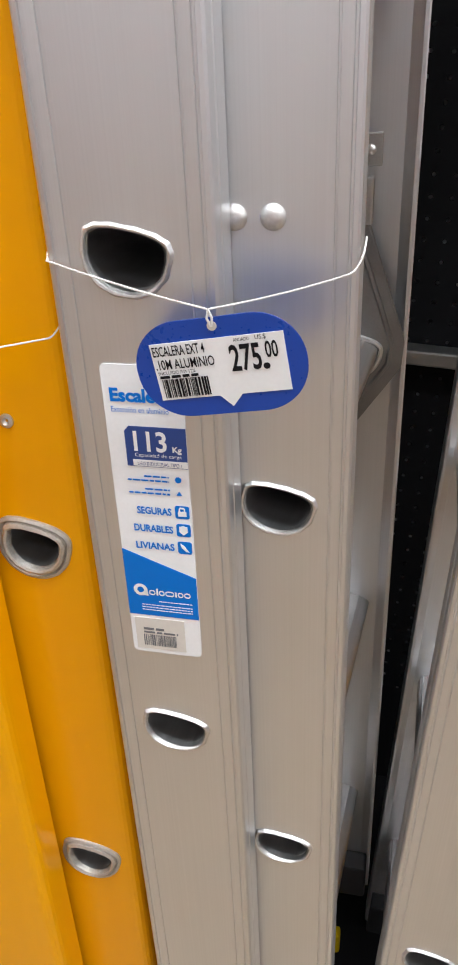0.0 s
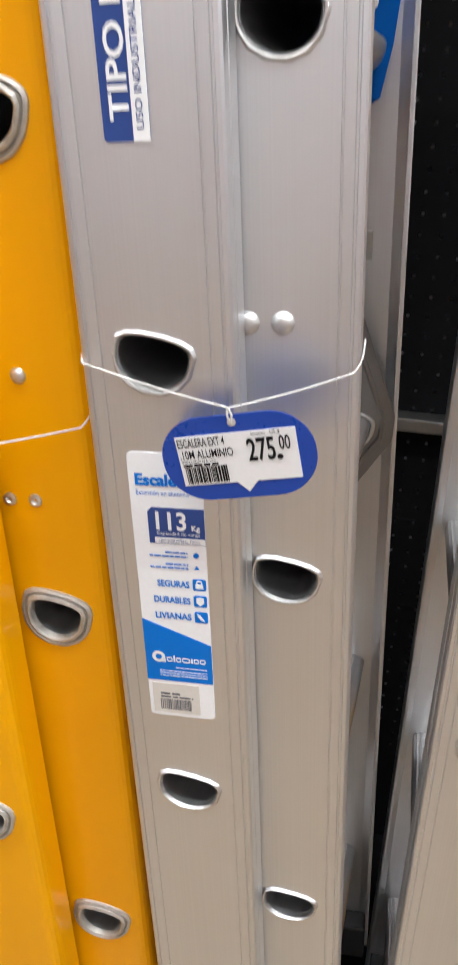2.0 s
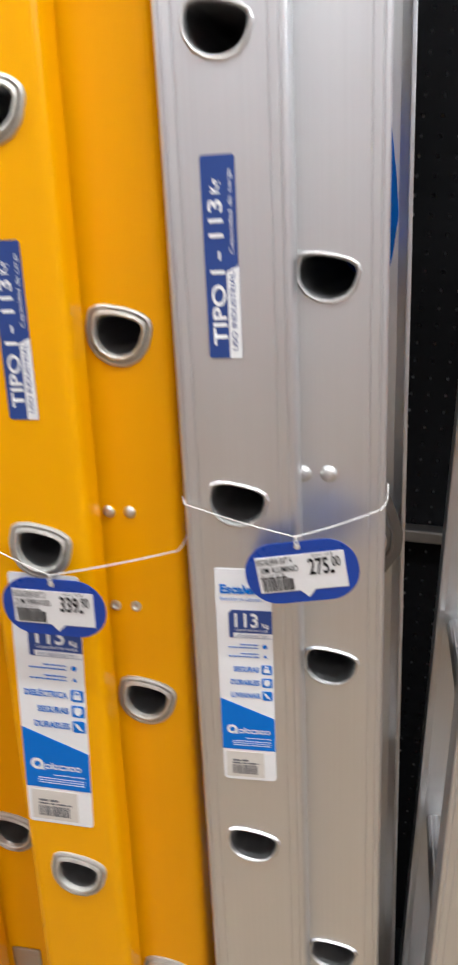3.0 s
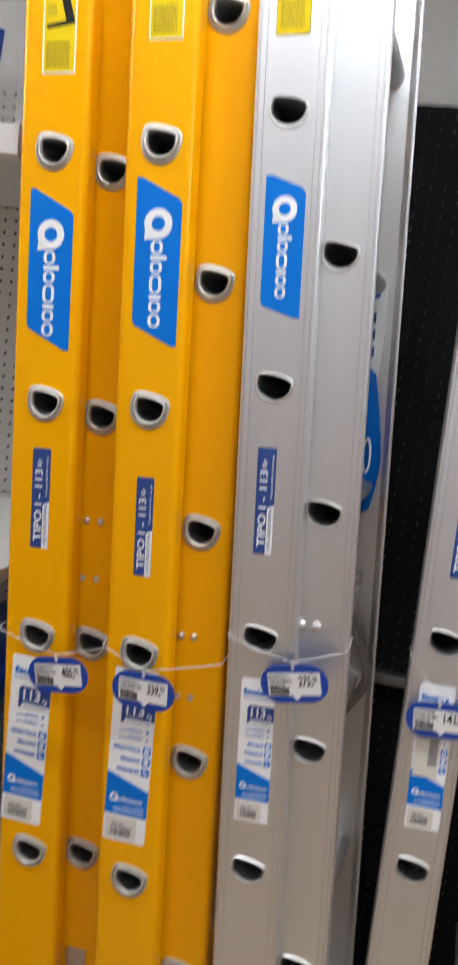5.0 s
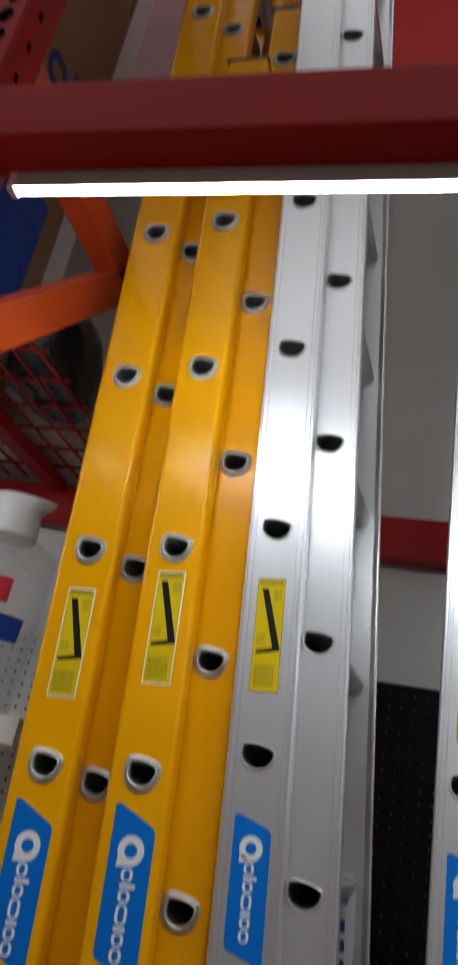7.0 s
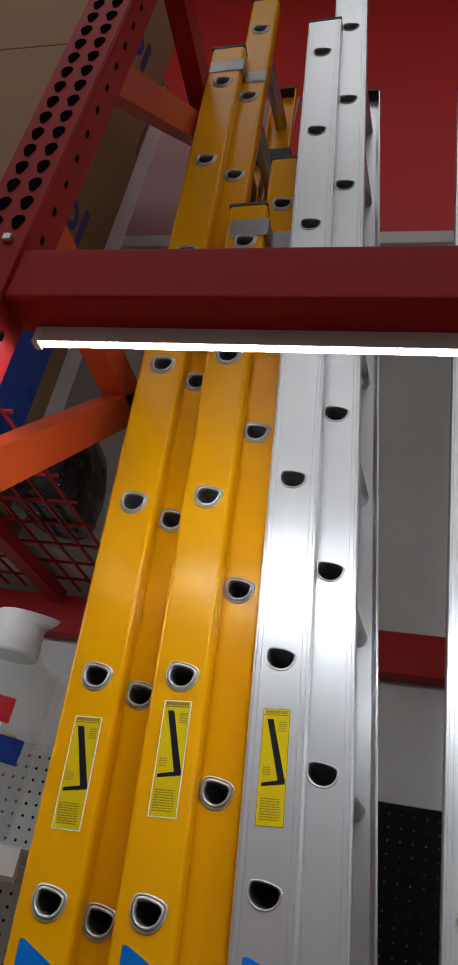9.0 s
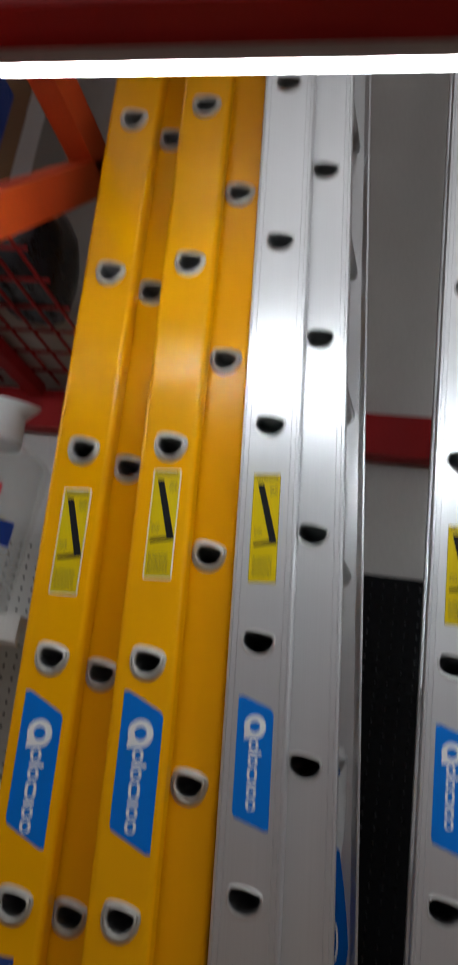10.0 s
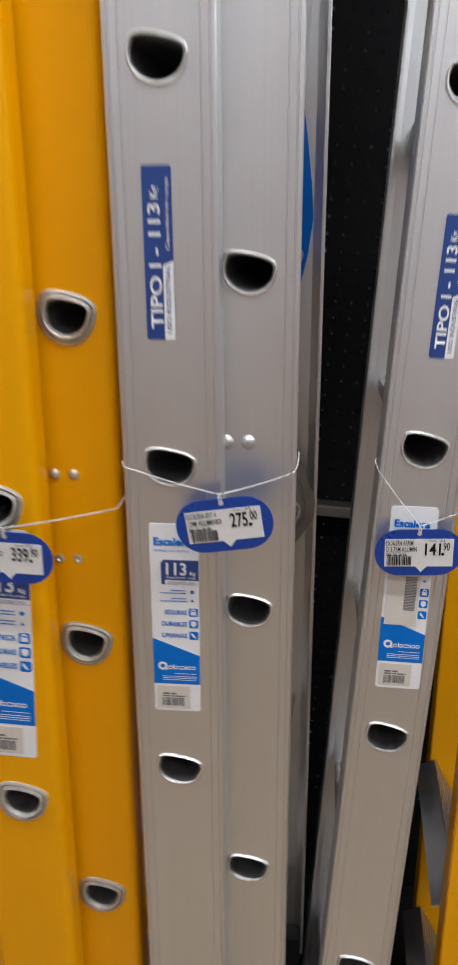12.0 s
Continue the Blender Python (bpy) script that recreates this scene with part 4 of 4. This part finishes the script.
# ---- panels behind ----
def pegboard(name, x0, x1, z0, z1, y, r, mat, back, region):
    """A pierced steel panel: real holes inside the region, plain sheet beyond it."""
    ob = tagged(new(name), "perforated sheet steel panel behind the rack", "panel", "", "structure")
    bm = bmesh.new()
    s = 0.0254
    ax0, ax1, az0, az1 = region
    nx, nz = int((ax1 - ax0) / s), int((az1 - az0) / s)
    ax1, az0 = ax0 + nx * s, az1 - nz * s
    verts, faces = [], []
    for i in range(nx):
        for k in range(nz):
            cx, cz, b = ax0 + (i + 0.5) * s, az1 - (k + 0.5) * s, len(verts)
            for j in range(8):
                a = math.pi * j / 4
                c, d = math.cos(a), math.sin(a)
                m = max(abs(c), abs(d))
                verts.append((cx + c / m * s / 2, y, cz + d / m * s / 2))
            for j in range(8):
                verts.append((cx + r * math.cos(math.pi * j / 4), y, cz + r * math.sin(math.pi * j / 4)))
            faces += [(b + j, b + (j + 1) % 8, b + 8 + (j + 1) % 8, b + 8 + j) for j in range(8)]
    for a, b, c, d in ((x0, ax0, z0, z1), (ax1, x1, z0, z1), (ax0, ax1, z0, az0), (ax0, ax1, az1, z1)):
        if b - a > 1e-4 and d - c > 1e-4:
            n = len(verts)
            verts += [(a, y, c), (b, y, c), (b, y, d), (a, y, d)]
            faces.append((n, n + 1, n + 2, n + 3))
    me = bpy.data.meshes.new("sheet")
    me.from_pydata(verts, [], faces)
    bm.from_mesh(me)
    bmesh.ops.remove_doubles(bm, verts=bm.verts, dist=1e-4)
    bm.to_mesh(me)
    bm.free()
    me.materials.append(mat)
    put("sheet", me, ob)
    # added backing sheet; the holes take their tone from its colour
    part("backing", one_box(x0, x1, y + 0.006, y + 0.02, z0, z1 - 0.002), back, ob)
    return ob


pegboard("panel_black", -0.62, 2.4, 0.014, 1.932, 0.96, 0.0025, BLACK, BACKING, (-0.28, 0.42, 0.2, 1.925))
# near-black backing puts the shade in these holes into colour
pegboard("panel_pale", -3.2, -0.622, 0.06, 1.932, 0.96, 0.0036, PALE, INK_AND_SHADE, (-1.10, -0.63, 0.6, 1.92))
tagged(put("wall_panel", finish(one_box(-3.2, 2.4, 0.965, 0.985, 1.934, 3.545, 0.0), "wall_panel", PANEL)), "plain grey sheet metal back panel", "panel", "", "structure")
# upper panel: its mauve is red bounce light painted in
tagged(put("wall_panel", finish(one_box(-3.2, -0.64, 0.955, 0.975, 3.602, 4.36, 0.0), "wall_panel", PANEL_RED_BOUNCE)), "grey upper back panel with red bounce light put into its colour", "panel", "", "structure")
tagged(put("trim", finish(one_box(-3.2, 2.4, 0.93, 0.985, 3.547, 3.60, 0.004), "trim", PALE)), "pale metal top trim of the back panel", "trim", "", "structure")
tagged(put("price_rail", finish(one_box(-0.60, 2.3, 0.925, 0.957, 0.822, 0.842, 0.003), "price_rail", ZINC)), "thin grey metal rail across a black panel", "rail", "", "structure")
tagged(put("floor", finish(one_box(-6, 6, -5, 1.2, -0.1, 0.0), "floor", FLOOR)), "smooth grey concrete store floor", "floor", "", "structure")
tagged(put("wall_north", finish(one_box(-6, 6, 1.2, 1.35, 0, 6.5), "wall_north", RED_WALL)), "red painted store wall above the rack", "wall", "", "structure")
tagged(put("wall_south", finish(one_box(-6, 6, -5.15, -5, 0, 6.5), "wall_south", WALL)), "plain pale store wall", "wall", "", "structure")
tagged(put("wall_west", finish(one_box(-6.15, -6, -5, 1.2, 0, 6.5), "wall_west", WALL)), "plain pale store wall", "wall", "", "structure")
tagged(put("wall_east", finish(one_box(6, 6.15, -5, 1.2, 0, 6.5), "wall_east", WALL)), "plain pale store wall", "wall", "", "structure")
tagged(put("ceiling", finish(one_box(-6, 6, -5, 1.2, 6.5, 6.6), "ceiling", CEIL)), "plain grey store ceiling", "ceiling", "", "structure")


# made-up black sheet that darkens the floor below the rack
tagged(put("floor_darkener", finish(one_box(-0.60, 2.3, 0.24, 0.985, 0.0, 0.012, 0.003), "floor_darkener", BLACK)), "thin black sheet added to darken the floor under the ladders", "base", "", "structure")


# ---- next bay: shelves and goods ----
def gondola_shelf(x0, x1, y0, y1, z):
    ob = thing("shelf", pose((x0 + x1) / 2, y0, z), "pale painted steel shelf with a turned-down front lip", "shelf", "steel shelves")
    L = (x1 - x0) / 2
    part("deck", one_box(-L, L, 0.012, y1 - y0, -0.022, 0.0, 0.002), PALE, ob)
    bm = slab(bmesh.new(), [(0, 0), (0.0, -0.04), (0.008, -0.047), (0.012, -0.047), (0.012, 0.0)], -L, L)
    bmesh.ops.rotate(bm, cent=(0, 0, 0), matrix=Matrix.Rotation(radians(90), 3, "Z"), verts=bm.verts)
    part("lip", bm, PALE, ob)
    return ob


gondola_shelf(-2.2, -0.64, 0.42, 0.955, 1.70)
gondola_shelf(-2.2, -0.615, 0.42, 0.955, 1.07)

gondola_shelf(-2.2, -0.60, 0.42, 0.955, 0.18)


def lathe(bm, profile, n=40):
    rings = [[bm.verts.new((r * math.cos(2 * math.pi * i / n), r * math.sin(2 * math.pi * i / n), z)) for i in range(n)] for r, z in profile]
    for a, b in zip(rings, rings[1:]):
        for i in range(n):
            bm.faces.new((a[i], a[(i + 1) % n], b[(i + 1) % n], b[i]))
    return bm


def wrap(bm, r0, r1, a0, a1, z0, z1, n=10):
    """A patch bent round a tapered jar."""
    cols = []
    for i in range(n + 1):
        a = radians(a0 + (a1 - a0) * i / n)
        cols.append([bm.verts.new((r * math.cos(a), r * math.sin(a), z)) for r, z in ((r0, z0), (r1, z1))])
    for a, b in zip(cols, cols[1:]):
        bm.faces.new((a[0], b[0], b[1], a[1]))
    return bm


jar = thing("storage_jar", pose(-0.86, 0.60, 1.701), "large clear plastic jar with a white spout lid on a shelf", "jar")
part("body", lathe(bmesh.new(), ((0.0, 0.0), (0.085, 0.0), (0.095, 0.006), (0.118, 0.275), (0.121, 0.292), (0.112, 0.308), (0.078, 0.324), (0.064, 0.335), (0.060, 0.335), (0.104, 0.302), (0.092, 0.012), (0.0, 0.008))), CLEAR, jar, "clear plastic body", True)
bm = lathe(bmesh.new(), ((0.0, 0.333), (0.050, 0.333), (0.052, 0.338), (0.049, 0.395), (0.051, 0.410), (0.053, 0.416), (0.050, 0.416), (0.046, 0.402), (0.0, 0.398)))
for v in bm.verts:
    if v.co.z > 0.40 and v.co.x > 0.02:
        v.co.x += 0.9 * (v.co.x - 0.02) * (1 - abs(v.co.y) / 0.06)
part("lid", bm, WHITE_PLASTIC, jar, "white plastic lid with a spout", True)
part("contents", one_box(0.050, 0.082, -0.050, -0.022, 0.150, 0.182, 0.010, 3), STICKY, jar, "yellow packets inside")
part("contents", one_box(-0.02, 0.030, -0.02, 0.030, 0.012, 0.17, 0.012, 3), WHITE_PLASTIC, jar, "white packets inside")
lab = part("label", wrap(bmesh.new(), 0.1045, 0.1125, -84, -50, 0.105, 0.202), PAPER, jar, "white printed label", True)
part("red_patch", wrap(bmesh.new(), 0.1120, 0.1165, -72, -44, 0.192, 0.236), REDPRINT, jar, "red printed patch", True)
part("blue_patch", wrap(bmesh.new(), 0.1075, 0.1125, -58, -22, 0.128, 0.172), TAGBLUE, lab, "", True)
part("dark_patch", wrap(bmesh.new(), 0.1070, 0.1125, -78, -66, 0.130, 0.180), NAVY, lab, "", True)
jar = thing("storage_jar", pose(-1.14, 0.62, 1.701), "second clear plastic jar on the shelf", "jar")
part("body", lathe(bmesh.new(), ((0.0, 0.0), (0.085, 0.0), (0.095, 0.006), (0.118, 0.27), (0.126, 0.288), (0.126, 0.300), (0.114, 0.300), (0.092, 0.012), (0.0, 0.008))), CLEAR, jar, "clear plastic body", True)
part("lid", lathe(bmesh.new(), ((0.0, 0.305), (0.128, 0.305), (0.130, 0.318), (0.10, 0.33), (0.0, 0.332))), WHITE_PLASTIC, jar, "white plastic lid", True)

bin_ = thing("storage_bin", pose(-0.94, 0.66, 0.181), "blue-tinted clear plastic storage bin under a shelf", "storage bin")
bm = one_box(-0.27, 0.27, -0.22, 0.22, 0.0, 0.62, 0.03, 4)
part("body", bm, BIN, bin_, "", True)
part("lid", one_box(-0.285, 0.285, -0.235, 0.235, 0.62, 0.66, 0.012, 3), TAGBLUE, bin_, "blue plastic lid", True)
bm = bmesh.new()
for k in range(9):
    box(bm, 0.2705, 0.276, -0.18 + 0.04 * k, -0.16 + 0.04 * k, 0.05, 0.58, 0.002)
part("ribs", bm, BIN, bin_)


def wire_deck(x0, x1, y0, y1, z):
    ob = thing("wire_deck", pose(x0, y0, z), "red wire mesh deck with channel supports in the rack", "wire deck", "wire decks")
    bm = bmesh.new()
    nx, ny = int((x1 - x0) / 0.05), int((y1 - y0) / 0.10)
    for i in range(nx + 1):
        box(bm, 0.05 * i - 0.0025, 0.05 * i + 0.0025, 0, y1 - y0, 0.0, 0.005)
    for k in range(ny + 1):
        box(bm, 0, x1 - x0, 0.10 * k - 0.0025, 0.10 * k + 0.0025, 0.005, 0.010)
    tagged(part("mesh", bm, RED, ob), kind="stuff")
    for f in (0.15, 0.5, 0.85):
        part("support", one_box((x1 - x0) * f - 0.02, (x1 - x0) * f + 0.02, 0, y1 - y0, -0.032, -0.001, 0.002), RED, ob)
    return ob


wire_deck(-2.2, -0.735, -0.065, 0.90, 2.295)



def bag(name, cx, cy, z, sx, sy, sz, mat, label, seed):
    """A slumped film bag: a ball pressed flat below, with folds."""
    ob = thing(name, pose(cx, cy, z), label, "bag", "bags on the deck")
    bm = bmesh.new()
    bmesh.ops.create_icosphere(bm, subdivisions=4, radius=1.0)
    for v in bm.verts:
        k = 1 + 0.16 * noise.noise(v.co * 1.7 + Vector((seed, 0, 0))) + 0.07 * noise.noise(v.co * 5.0 + Vector((0, seed, 0)))
        q = v.co * k
        box_like = lambda c: math.copysign(abs(c) ** 0.7, c)
        v.co = (box_like(q.x) * sx, box_like(q.y) * sy, max(0.0, (q.z + 0.6) / 1.6) * sz)
    part("film", bm, mat, ob, smooth=True)
    return ob


bag("plastic_bag", -0.825, 0.52, 2.307, 0.075, 0.115, 0.20, BLACK_FILM, "slumped black plastic bag on a red wire deck", 3)
bag("plastic_bag", -1.02, 0.765, 2.307, 0.24, 0.115, 0.22, WHITE_FILM, "whitish film-wrapped pack on a red wire deck", 8)


def carton(x0, x1, y0, y1, z0, z1, label, patches=()):
    ob = thing("carton", pose((x0 + x1) / 2, y0, z0), label, "cardboard box", "cartons on the rack")
    L, d, h = (x1 - x0) / 2, y1 - y0, z1 - z0
    part("body", one_box(-L, L, 0, d, 0, h, 0.004, 2), CARD, ob)
    for name, mat, a0, a1, b0, b1 in patches:
        part(name, one_box(L + 0.0004, L + 0.0016, a0 * d, a1 * d, b0 * h, b1 * h), mat, ob)
    return ob


carton(-1.70, -0.925, 0.20, 0.52, 2.306, 2.75, "brown cardboard carton with a blue printed band", (("blue_band", TAGBLUE, 0.30, 0.80, 0.02, 0.98),))
carton(-1.70, -0.945, 0.54, 0.62, 2.306, 3.85, "tall white-faced carton standing behind brown ones", (("white_face", PAPER, 0.05, 0.95, 0.02, 0.98),))
for z0, z1, inset in ((2.752, 3.45, 0.0), (3.452, 4.2, 0.01)):
    big = carton(-1.75, -0.93 - inset, 0.19, 0.52, z0, z1, "tall brown cardboard carton with blue printed marks, stacked")
    part("blue_mark", word_shapes(bmesh.new(), 0.0, 0.0, 0.085, 2, 0, 0.0, 0.45), NAVY, big, m=pose((0.82 - inset) / 2 + 0.0015, 0.10, 0.22, 0, 0, 90))
    part("blue_mark", word_shapes(bmesh.new(), 0.0, 0.0, 0.085, 3, 0, 0.0, 0.45), NAVY, big, m=pose((0.82 - inset) / 2 - 0.36, -0.0015, 0.30, 0, 0, 0))
